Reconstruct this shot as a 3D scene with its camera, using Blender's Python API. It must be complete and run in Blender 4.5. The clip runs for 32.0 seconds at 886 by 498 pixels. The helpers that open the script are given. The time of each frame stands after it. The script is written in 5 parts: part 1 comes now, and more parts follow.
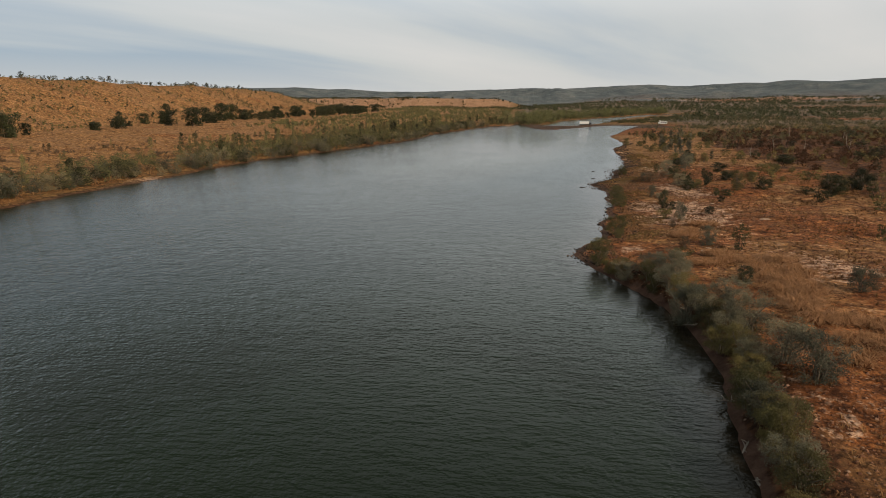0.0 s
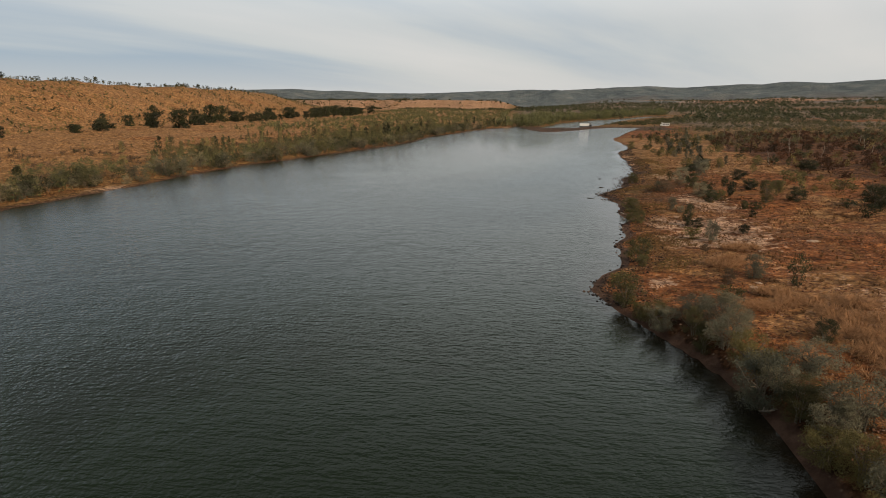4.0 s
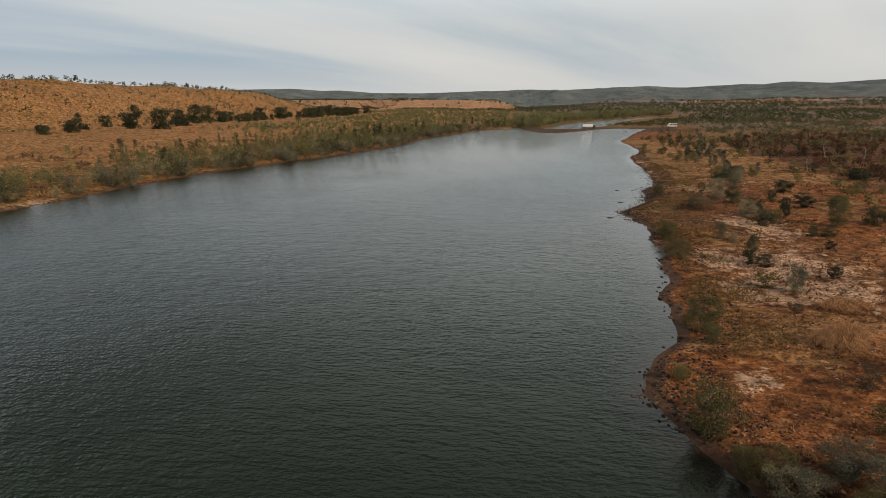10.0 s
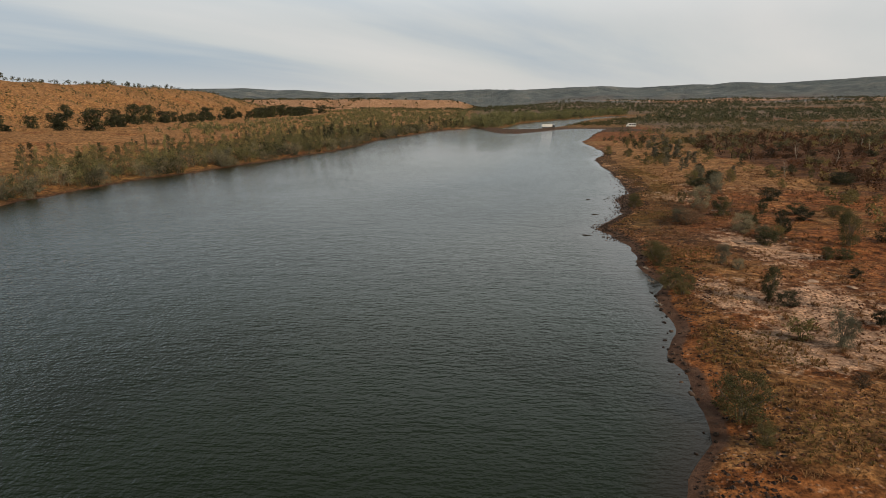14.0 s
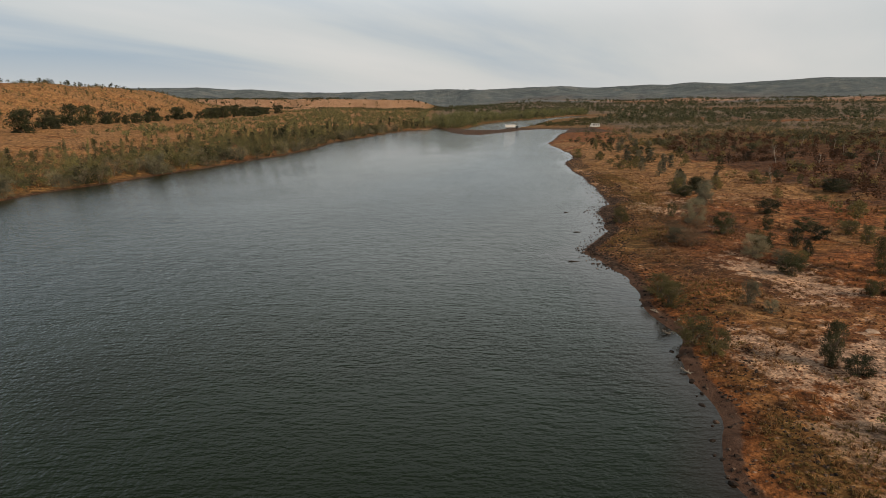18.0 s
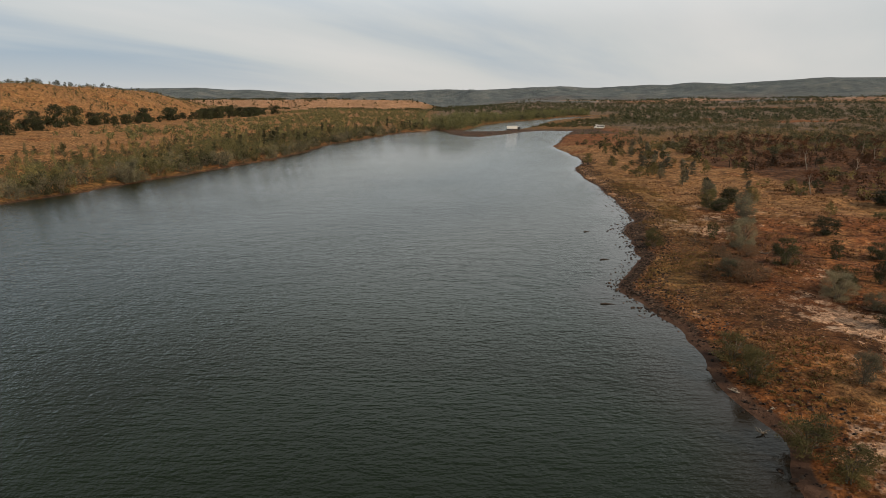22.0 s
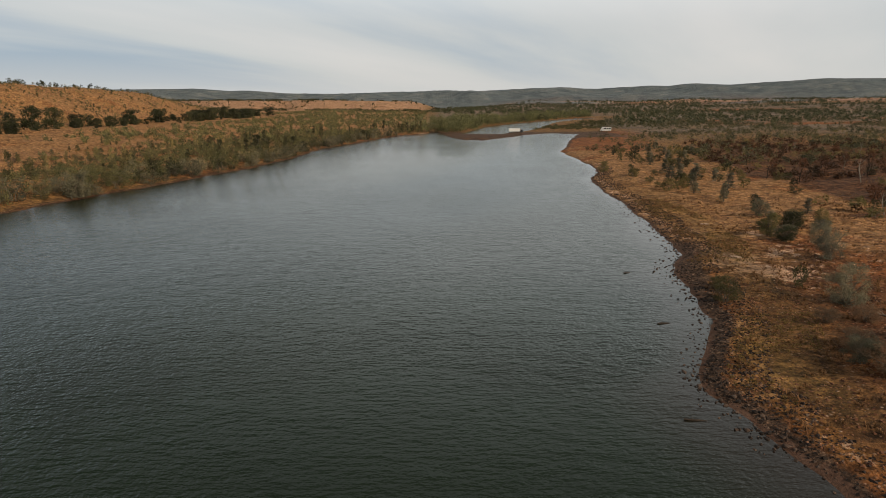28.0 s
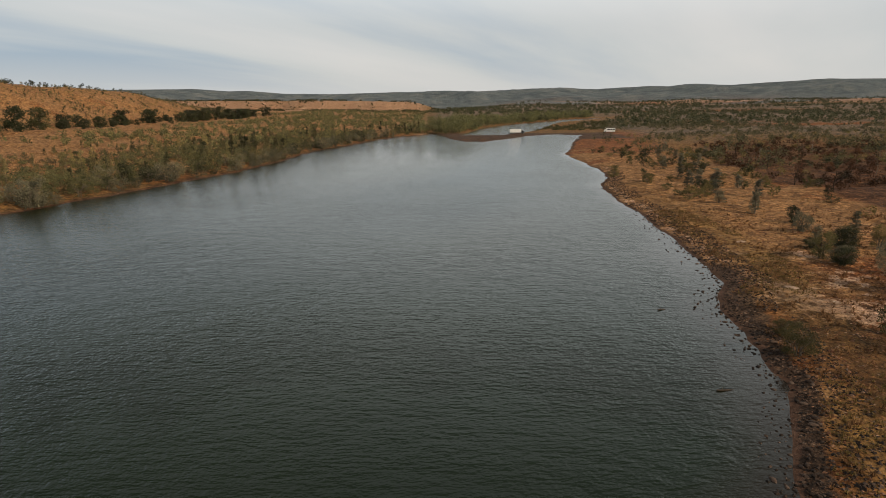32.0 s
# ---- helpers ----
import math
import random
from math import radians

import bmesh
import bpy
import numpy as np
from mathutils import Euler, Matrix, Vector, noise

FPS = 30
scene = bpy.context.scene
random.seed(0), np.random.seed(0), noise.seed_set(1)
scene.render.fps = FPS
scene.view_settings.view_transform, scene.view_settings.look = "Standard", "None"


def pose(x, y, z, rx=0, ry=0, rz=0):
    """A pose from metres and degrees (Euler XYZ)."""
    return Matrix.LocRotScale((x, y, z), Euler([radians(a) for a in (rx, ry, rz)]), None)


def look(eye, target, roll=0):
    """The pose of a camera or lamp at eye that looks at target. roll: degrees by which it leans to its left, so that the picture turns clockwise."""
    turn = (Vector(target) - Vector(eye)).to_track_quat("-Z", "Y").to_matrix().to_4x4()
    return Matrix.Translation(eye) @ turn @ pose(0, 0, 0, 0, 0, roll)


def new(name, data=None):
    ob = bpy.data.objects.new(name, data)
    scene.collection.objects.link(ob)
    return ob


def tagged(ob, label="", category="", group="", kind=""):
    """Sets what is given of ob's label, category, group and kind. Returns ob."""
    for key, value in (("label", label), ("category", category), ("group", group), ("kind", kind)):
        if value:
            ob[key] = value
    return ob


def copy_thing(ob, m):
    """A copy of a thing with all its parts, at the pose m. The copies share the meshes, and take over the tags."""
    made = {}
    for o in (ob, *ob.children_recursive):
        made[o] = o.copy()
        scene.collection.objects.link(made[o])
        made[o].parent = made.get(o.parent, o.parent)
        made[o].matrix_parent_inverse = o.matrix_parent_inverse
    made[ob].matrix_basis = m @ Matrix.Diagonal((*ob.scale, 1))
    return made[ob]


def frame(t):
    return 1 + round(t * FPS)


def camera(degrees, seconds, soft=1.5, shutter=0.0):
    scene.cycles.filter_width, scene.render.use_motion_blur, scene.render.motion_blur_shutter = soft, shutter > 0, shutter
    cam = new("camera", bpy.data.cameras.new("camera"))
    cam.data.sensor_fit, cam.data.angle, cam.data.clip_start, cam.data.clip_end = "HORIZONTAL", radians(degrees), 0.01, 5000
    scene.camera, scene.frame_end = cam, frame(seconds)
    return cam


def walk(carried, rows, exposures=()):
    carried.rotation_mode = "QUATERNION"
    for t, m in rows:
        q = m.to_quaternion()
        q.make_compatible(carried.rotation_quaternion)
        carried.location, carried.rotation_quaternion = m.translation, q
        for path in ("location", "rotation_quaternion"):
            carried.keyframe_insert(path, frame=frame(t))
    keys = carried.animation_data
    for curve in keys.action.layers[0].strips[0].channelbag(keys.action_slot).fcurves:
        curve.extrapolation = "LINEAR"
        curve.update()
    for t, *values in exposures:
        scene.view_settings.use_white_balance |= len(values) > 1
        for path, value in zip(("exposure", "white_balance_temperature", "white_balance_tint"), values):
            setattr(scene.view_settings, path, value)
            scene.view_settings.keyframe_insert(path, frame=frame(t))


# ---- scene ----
cam = camera(72.8, 32.0, soft=0.7)


def aim(x, y, z, down, turn, lean):
    """A camera pose at x, y, z that looks down and turns to the right by degrees."""
    p, a = radians(down), radians(turn)
    way = Vector((math.sin(a) * math.cos(p), math.cos(a) * math.cos(p), -math.sin(p)))
    eye = Vector((x, y, z))
    return look(eye, eye + way * 10, lean)


ROWS = [
    (0, 1.788, 0.238, 21.724, 13.65, -7.3, -0.2),
    (1.5, 1.403, 6.414, 21.709, 13.56, -7.19, -0.2),
    (3, 1.068, 12.8, 21.654, 13.52, -7.08, -0.2),
    (6, 0.519, 26.04, 21.482, 13.48, -7.05, -0.2),
    (9, 0.096, 39.663, 21.312, 13.48, -7, -0.2),
    (11, -0.132, 48.831, 21.237, 13.52, -6.97, -0.2),
    (11.5, -0.182, 51.124, 21.225, 13.522, -6.65, -0.2),
    (12, -0.231, 53.416, 21.217, 13.525, -5.8, -0.2),
    (13, -0.322, 57.992, 21.209, 13.53, -4.45, -0.2),
    (14, -0.403, 62.553, 21.214, 13.535, -3.1, -0.2),
    (15, -0.476, 67.092, 21.233, 13.54, -1.62, -0.2),
    (15.5, -0.51, 69.352, 21.247, 13.544, -1, -0.2),
    (16, -0.54, 71.604, 21.265, 13.548, -0.4, -0.2),
    (16.5, -0.569, 73.848, 21.286, 13.551, 0.12, -0.2),
    (17, -0.595, 76.083, 21.31, 13.555, 0.42, -0.2),
    (17.5, -0.619, 78.31, 21.336, 13.559, 0.5, -0.2),
    (19, -0.673, 84.93, 21.433, 13.57, 0.56, -0.2),
    (21, -0.704, 93.602, 21.59, 13.557, 0.586, -0.2),
    (23, -0.677, 102.08, 21.761, 13.533, 0.612, -0.2),
    (25, -0.579, 110.353, 21.92, 13.5, 0.638, -0.2),
    (28, -0.263, 122.374, 22.063, 13.46, 0.678, -0.2),
    (30, 0.09, 130.142, 22.037, 13.44, 0.704, -0.2),
    (32, 0.585, 137.735, 21.857, 13.42, 0.73, -0.2),
]
walk(cam, [(r[0], aim(*r[1:])) for r in ROWS])

# ---- sky and sun ----
SUN_UP, SUN_FROM = 30.0, 125.0  # degrees above the horizon, degrees clockwise from +y


def make_world():
    world = bpy.data.worlds.new("overcast_sky")
    scene.world = world
    world.use_nodes = True
    nt = world.node_tree
    nt.nodes.clear()
    n = nt.nodes.new
    sky = n("ShaderNodeTexSky")
    sky.sky_type, sky.sun_disc = "NISHITA", False
    sky.sun_elevation, sky.sun_rotation = radians(SUN_UP), radians(SUN_FROM)
    sky.air_density, sky.dust_density = 1.0, 2.0
    dim = n("ShaderNodeVectorMath")
    dim.operation = "SCALE"
    dim.inputs["Scale"].default_value = 0.09
    nt.links.new(sky.outputs[0], dim.inputs[0])
    tc = n("ShaderNodeTexCoord")
    sep = n("ShaderNodeSeparateXYZ")
    nt.links.new(tc.outputs["Generated"], sep.inputs[0])
    # project the direction on a high flat layer, so that clouds flatten towards the horizon
    up = n("ShaderNodeMath")
    up.operation = "MAXIMUM"
    up.inputs[1].default_value = 0.0
    nt.links.new(sep.outputs["Z"], up.inputs[0])
    add = n("ShaderNodeMath")
    add.operation = "ADD"
    add.inputs[1].default_value = 0.10
    nt.links.new(up.outputs[0], add.inputs[0])
    px, py = n("ShaderNodeMath"), n("ShaderNodeMath")
    for m, axis in ((px, "X"), (py, "Y")):
        m.operation = "DIVIDE"
        nt.links.new(sep.outputs[axis], m.inputs[0])
        nt.links.new(add.outputs[0], m.inputs[1])
    comb = n("ShaderNodeCombineXYZ")
    nt.links.new(px.outputs[0], comb.inputs[0])
    nt.links.new(py.outputs[0], comb.inputs[1])
    turn = n("ShaderNodeMapping")
    turn.inputs["Rotation"].default_value = (0, 0, radians(-59))
    nt.links.new(comb.outputs[0], turn.inputs[0])
    mp = n("ShaderNodeMapping")
    mp.inputs["Scale"].default_value = (0.13, 0.42, 1)
    mp.inputs["Location"].default_value = (0.3, 0.55, 0)
    nt.links.new(turn.outputs[0], mp.inputs[0])
    tex = n("ShaderNodeTexNoise")
    tex.inputs["Scale"].default_value = 1.0
    tex.inputs["Detail"].default_value = 6.0
    tex.inputs["Roughness"].default_value = 0.52
    nt.links.new(mp.outputs[0], tex.inputs["Vector"])
    # thicker cloud to the east, one long bright bank, and a thin bluer stretch in the west
    side = n("ShaderNodeSeparateXYZ")
    nt.links.new(turn.outputs[0], side.inputs[0])

    def slope(value, lo, hi, out_lo, out_hi):
        m = n("ShaderNodeMapRange")
        m.interpolation_type = "SMOOTHSTEP"
        m.inputs["From Min"].default_value, m.inputs["From Max"].default_value = lo, hi
        m.inputs["To Min"].default_value, m.inputs["To Max"].default_value = out_lo, out_hi
        nt.links.new(value, m.inputs["Value"])
        return m.outputs[0]

    def sums(op, a, b):
        m = n("ShaderNodeMath")
        m.operation = op
        for i, v in enumerate((a, b)):
            if isinstance(v, float):
                m.inputs[i].default_value = v
            else:
                nt.links.new(v, m.inputs[i])
        return m.outputs[0]

    bank = sums("MULTIPLY", sums("MULTIPLY", slope(side.outputs["Y"], 2.7, 3.5, 0.0, 1.0), slope(side.outputs["Y"], 3.7, 4.5, 1.0, 0.0)), slope(side.outputs["X"], 1.2, 2.6, 0.0, 0.12))
    thin = slope(side.outputs["Y"], 4.2, 5.6, 0.0, -0.12)
    wisps = sums("MULTIPLY", sums("SUBTRACT", tex.outputs["Fac"], 0.5), 0.8)
    cover = sums("ADD", sums("ADD", wisps, sums("ADD", bank, thin)), sums("ADD", sums("MULTIPLY", sep.outputs["X"], 0.10), 0.485))
    ramp = n("ShaderNodeValToRGB")
    e = ramp.color_ramp.elements
    e[0].position, e[0].color = 0.30, (0.38, 0.46, 0.545, 1)
    e[1].position, e[1].color = 0.64, (0.72, 0.70, 0.675, 1)
    mid = ramp.color_ramp.elements.new(0.46)
    mid.color = (0.61, 0.625, 0.62, 1)
    nt.links.new(cover, ramp.inputs[0])
    mix = n("ShaderNodeMix")
    mix.data_type = "RGBA"
    mix.inputs["Factor"].default_value = 0.88
    nt.links.new(dim.outputs[0], mix.inputs["A"])
    nt.links.new(ramp.outputs[0], mix.inputs["B"])
    # thin bright cloud stands over a grey horizon, and the sky darkens overhead
    low = n("ShaderNodeMapRange")
    low.inputs["From Max"].default_value = 0.07
    nt.links.new(up.outputs[0], low.inputs["Value"])
    rim = n("ShaderNodeMix")
    rim.data_type = "RGBA"
    rim.inputs["A"].default_value = (0.615, 0.615, 0.595, 1)
    nt.links.new(low.outputs[0], rim.inputs["Factor"])
    nt.links.new(mix.outputs["Result"], rim.inputs["B"])
    west = slope(sep.outputs["X"], -0.65, 0.05, -0.44, 0.0)
    west = sums("ADD", sums("MULTIPLY", west, slope(up.outputs[0], 0.10, 0.34, 0.0, 1.0)), 1.0)
    gain = sums("MULTIPLY", slope(up.outputs[0], 0.10, 0.24, 1.0, 1.42), slope(up.outputs[0], 0.34, 0.72, 1.0, 0.38))
    east = sums("ADD", sums("MULTIPLY", slope(sep.outputs["X"], 0.1, 0.6, 0.0, -0.36), slope(up.outputs[0], 0.30, 0.52, 0.0, 1.0)), 1.0)
    gain = sums("MULTIPLY", sums("MULTIPLY", gain, west), east)
    # thinner, bluer cloud higher up
    blue = n("ShaderNodeMix")
    blue.data_type, blue.blend_type = "RGBA", "MULTIPLY"
    blue.inputs["B"].default_value = (0.955, 1.0, 0.975, 1)
    nt.links.new(slope(up.outputs[0], 0.13, 0.32, 0.0, 1.0), blue.inputs["Factor"])
    nt.links.new(rim.outputs["Result"], blue.inputs["A"])
    bg = n("ShaderNodeBackground")
    nt.links.new(gain, bg.inputs["Strength"])
    nt.links.new(blue.outputs["Result"], bg.inputs[0])
    out = n("ShaderNodeOutputWorld")
    nt.links.new(bg.outputs[0], out.inputs[0])


make_world()
sun = new("sun", bpy.data.lights.new("sun", "SUN"))
sun.data.energy, sun.data.angle, sun.data.color = 3.4, radians(7), (1.0, 0.79, 0.57)
_a, _e = radians(SUN_FROM), radians(SUN_UP)
sun.matrix_basis = look((0, 0, 300), (-300 * math.sin(_a) * math.cos(_e), -300 * math.cos(_a) * math.cos(_e), 300 - 300 * math.sin(_e)))

# ---- materials ----
def material(name, roughness=0.9):
    m = bpy.data.materials.new(name)
    m.use_nodes = True
    b = m.node_tree.nodes["Principled BSDF"]
    b.inputs["Roughness"].default_value = roughness
    b.inputs["Specular IOR Level"].default_value = 0.15
    return m, m.node_tree, b


def noise_node(nt, scale, detail=4.0, rough=0.55, stretch=(1, 1, 1), turn=0.0):
    tc = nt.nodes.new("ShaderNodeTexCoord")
    mp = nt.nodes.new("ShaderNodeMapping")
    mp.inputs["Scale"].default_value = stretch
    mp.inputs["Rotation"].default_value = (0, 0, radians(turn))
    nt.links.new(tc.outputs["Object"], mp.inputs[0])
    t = nt.nodes.new("ShaderNodeTexNoise")
    t.inputs["Scale"].default_value, t.inputs["Detail"].default_value, t.inputs["Roughness"].default_value = scale, detail, rough
    nt.links.new(mp.outputs[0], t.inputs["Vector"])
    return t.outputs["Fac"]


def ramp_node(nt, fac, stops):
    r = nt.nodes.new("ShaderNodeValToRGB")
    e = r.color_ramp.elements
    e[0].position, e[0].color = stops[0][0], (*stops[0][1], 1)
    e[1].position, e[1].color = stops[-1][0], (*stops[-1][1], 1)
    for p, c in stops[1:-1]:
        e.new(p).color = (*c, 1)
    nt.links.new(fac, r.inputs[0])
    return r.outputs[0]


def mix_node(nt, fac, a, b, blend="MIX"):
    m = nt.nodes.new("ShaderNodeMix")
    m.data_type, m.blend_type = "RGBA", blend
    for value, key in ((fac, "Factor"), (a, "A"), (b, "B")):
        if isinstance(value, (int, float)):
            m.inputs[key].default_value = value
        elif isinstance(value, tuple):
            m.inputs[key].default_value = (*value, 1)
        else:
            nt.links.new(value, m.inputs[key])
    return m.outputs["Result"]


def math_node(nt, op, a, b=0.0, clamp=False):
    m = nt.nodes.new("ShaderNodeMath")
    m.operation, m.use_clamp = op, clamp
    for i, v in enumerate((a, b)):
        if isinstance(v, (int, float)):
            m.inputs[i].default_value = v
        else:
            nt.links.new(v, m.inputs[i])
    return m.outputs[0]


def bump_node(nt, height, strength, distance, bsdf):
    b = nt.nodes.new("ShaderNodeBump")
    b.inputs["Strength"].default_value, b.inputs["Distance"].default_value = strength, distance
    nt.links.new(height, b.inputs["Height"])
    nt.links.new(b.outputs[0], bsdf.inputs["Normal"])


def leaf_material(name, dark, light, dry, soft=0.35):
    """Foliage: each plant a tone of its own, each leaf a shade of it."""
    m, nt, b = material(name, 0.6)
    info = nt.nodes.new("ShaderNodeObjectInfo")
    geo = nt.nodes.new("ShaderNodeNewGeometry")
    base = mix_node(nt, geo.outputs["Random Per Island"], dark, light)
    k = math_node(nt, "MULTIPLY", info.outputs["Random"], 0.5)
    c = mix_node(nt, k, base, dry)
    shade = ramp_node(nt, math_node(nt, "FRACT", math_node(nt, "MULTIPLY", info.outputs["Random"], 7.0)), [(0.0, (0.40, 0.44, 0.44)), (0.5, (0.86, 0.87, 0.87)), (1.0, (1.22, 1.17, 1.08))])
    c = mix_node(nt, 1.0, c, shade, "MULTIPLY")
    patch = nt.nodes.new("ShaderNodeTexNoise")
    patch.inputs["Scale"].default_value, patch.inputs["Detail"].default_value = 0.21, 3.0
    nt.links.new(geo.outputs["Position"], patch.inputs["Vector"])
    tone = ramp_node(nt, patch.outputs["Fac"], [(0.36, (0.52, 0.56, 0.58)), (0.5, (0.95, 0.95, 0.95)), (0.64, (1.2, 1.14, 1.05))])
    c = mix_node(nt, 1.0, c, tone, "MULTIPLY")
    nt.links.new(c, b.inputs["Base Color"])
    # leaves curl, so that each faces the sky in part
    add = nt.nodes.new("ShaderNodeVectorMath")
    add.operation = "ADD"
    add.inputs[1].default_value = (0, 0, soft)
    nt.links.new(geo.outputs["Normal"], add.inputs[0])
    unit = nt.nodes.new("ShaderNodeVectorMath")
    unit.operation = "NORMALIZE"
    nt.links.new(add.outputs[0], unit.inputs[0])
    nt.links.new(unit.outputs[0], b.inputs["Normal"])
    # light shows through the leaves
    thin = nt.nodes.new("ShaderNodeBsdfTranslucent")
    nt.links.new(c, thin.inputs["Color"])
    both = nt.nodes.new("ShaderNodeMixShader")
    both.inputs[0].default_value = 0.2
    nt.links.new(b.outputs[0], both.inputs[1])
    nt.links.new(thin.outputs[0], both.inputs[2])
    nt.links.new(both.outputs[0], nt.nodes["Material Output"].inputs["Surface"])
    return m


def tinted_material(name, stops, scale=6.0, roughness=0.9, bump=0.4, distance=0.05):
    m, nt, b = material(name, roughness)
    f = noise_node(nt, scale, 5)
    nt.links.new(ramp_node(nt, f, stops), b.inputs["Base Color"])
    bump_node(nt, f, bump, distance, b)
    return m


def plain_material(name, colour, roughness=0.5, metal=0.0):
    m, nt, b = material(name, roughness)
    b.inputs["Metallic"].default_value = metal
    f = noise_node(nt, 9.0, 4)
    dirty = tuple(v * 0.78 for v in colour)
    nt.links.new(ramp_node(nt, f, [(0.35, dirty), (0.65, colour)]), b.inputs["Base Color"])
    return m


LEAF_GREY = leaf_material("grey_green_leaves", (0.128, 0.122, 0.084), (0.25, 0.236, 0.168), (0.19, 0.155, 0.098))
LEAF_OLIVE = leaf_material("olive_leaves", (0.080, 0.076, 0.028), (0.165, 0.150, 0.060), (0.17, 0.122, 0.052))
LEAF_DARK = leaf_material("dark_green_leaves", (0.026, 0.033, 0.016), (0.060, 0.068, 0.032), (0.065, 0.058, 0.028))
LEAF_GREEN = leaf_material("river_green_leaves", (0.085, 0.085, 0.034), (0.250, 0.224, 0.098), (0.24, 0.165, 0.078))
LEAF_RIVER = leaf_material("waterside_leaves", (0.090, 0.086, 0.056), (0.240, 0.222, 0.150), (0.20, 0.158, 0.090))
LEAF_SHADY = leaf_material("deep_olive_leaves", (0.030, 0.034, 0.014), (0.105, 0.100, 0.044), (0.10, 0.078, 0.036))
LEAF_DRY = leaf_material("dry_brown_leaves", (0.130, 0.078, 0.045), (0.235, 0.150, 0.095), (0.19, 0.12, 0.07))
LEAF_BURNT = leaf_material("scorched_leaves", (0.045, 0.023, 0.012), (0.110, 0.055, 0.028), (0.18, 0.070, 0.032))
LEAF_SCRUB = leaf_material("plain_scrub_leaves", (0.066, 0.066, 0.030), (0.138, 0.130, 0.062), (0.13, 0.102, 0.055), 0.9)
LEAF_WOODS = leaf_material("woodland_leaves", (0.080, 0.086, 0.040), (0.165, 0.166, 0.080), (0.13, 0.126, 0.060), 1.0)
BARK = tinted_material("grey_bark", [(0.3, (0.07, 0.055, 0.04)), (0.7, (0.22, 0.18, 0.14))], 8)
PALE_WOOD = tinted_material("bleached_wood", [(0.3, (0.16, 0.13, 0.10)), (0.7, (0.38, 0.33, 0.28))], 8)
CHAR = tinted_material("charred_bark", [(0.3, (0.015, 0.012, 0.010)), (0.7, (0.06, 0.045, 0.035))], 8)


def rubble_material(name, stops, roughness):
    """Loose stones, each of its own tone."""
    m, nt, b = material(name, roughness)
    geo, info = nt.nodes.new("ShaderNodeNewGeometry"), nt.nodes.new("ShaderNodeObjectInfo")
    pick = math_node(nt, "FRACT", math_node(nt, "ADD", geo.outputs["Random Per Island"], info.outputs["Random"]))
    grain = noise_node(nt, 7.0, 4)
    nt.links.new(ramp_node(nt, math_node(nt, "ADD", math_node(nt, "MULTIPLY", pick, 0.7), math_node(nt, "MULTIPLY", grain, 0.3)), stops), b.inputs["Base Color"])
    bump_node(nt, grain, 0.4, 0.04, b)
    return m


STONE = rubble_material("red_ironstone", [(0.12, (0.050, 0.021, 0.013)), (0.5, (0.165, 0.074, 0.040)), (0.78, (0.24, 0.125, 0.076)), (0.95, (0.36, 0.24, 0.175))], 0.85)
ROCK = rubble_material("dark_river_rock", [(0.12, (0.012, 0.008, 0.006)), (0.6, (0.038, 0.024, 0.018)), (0.9, (0.12, 0.082, 0.062))], 0.7)


def grass_material(name, dark, light):
    m, nt, b = material(name, 0.8)
    geo = nt.nodes.new("ShaderNodeNewGeometry")
    f = noise_node(nt, 0.12, 3)
    a = mix_node(nt, geo.outputs["Random Per Island"], dark, light)
    nt.links.new(mix_node(nt, math_node(nt, "MULTIPLY", f, 0.5), a, tuple(v * 0.6 for v in light)), b.inputs["Base Color"])
    return m


GRASS_GOLD = grass_material("dry_golden_grass", (0.16, 0.080, 0.032), (0.36, 0.20, 0.088))
GRASS_ORANGE = grass_material("weeping_orange_grass", (0.20, 0.095, 0.042), (0.46, 0.25, 0.125))
GRASS_GREEN = grass_material("shore_sedge_green", (0.095, 0.064, 0.020), (0.22, 0.145, 0.052))
GRASS_BROWN = grass_material("brown_dry_grass", (0.095, 0.047, 0.020), (0.25, 0.132, 0.058))


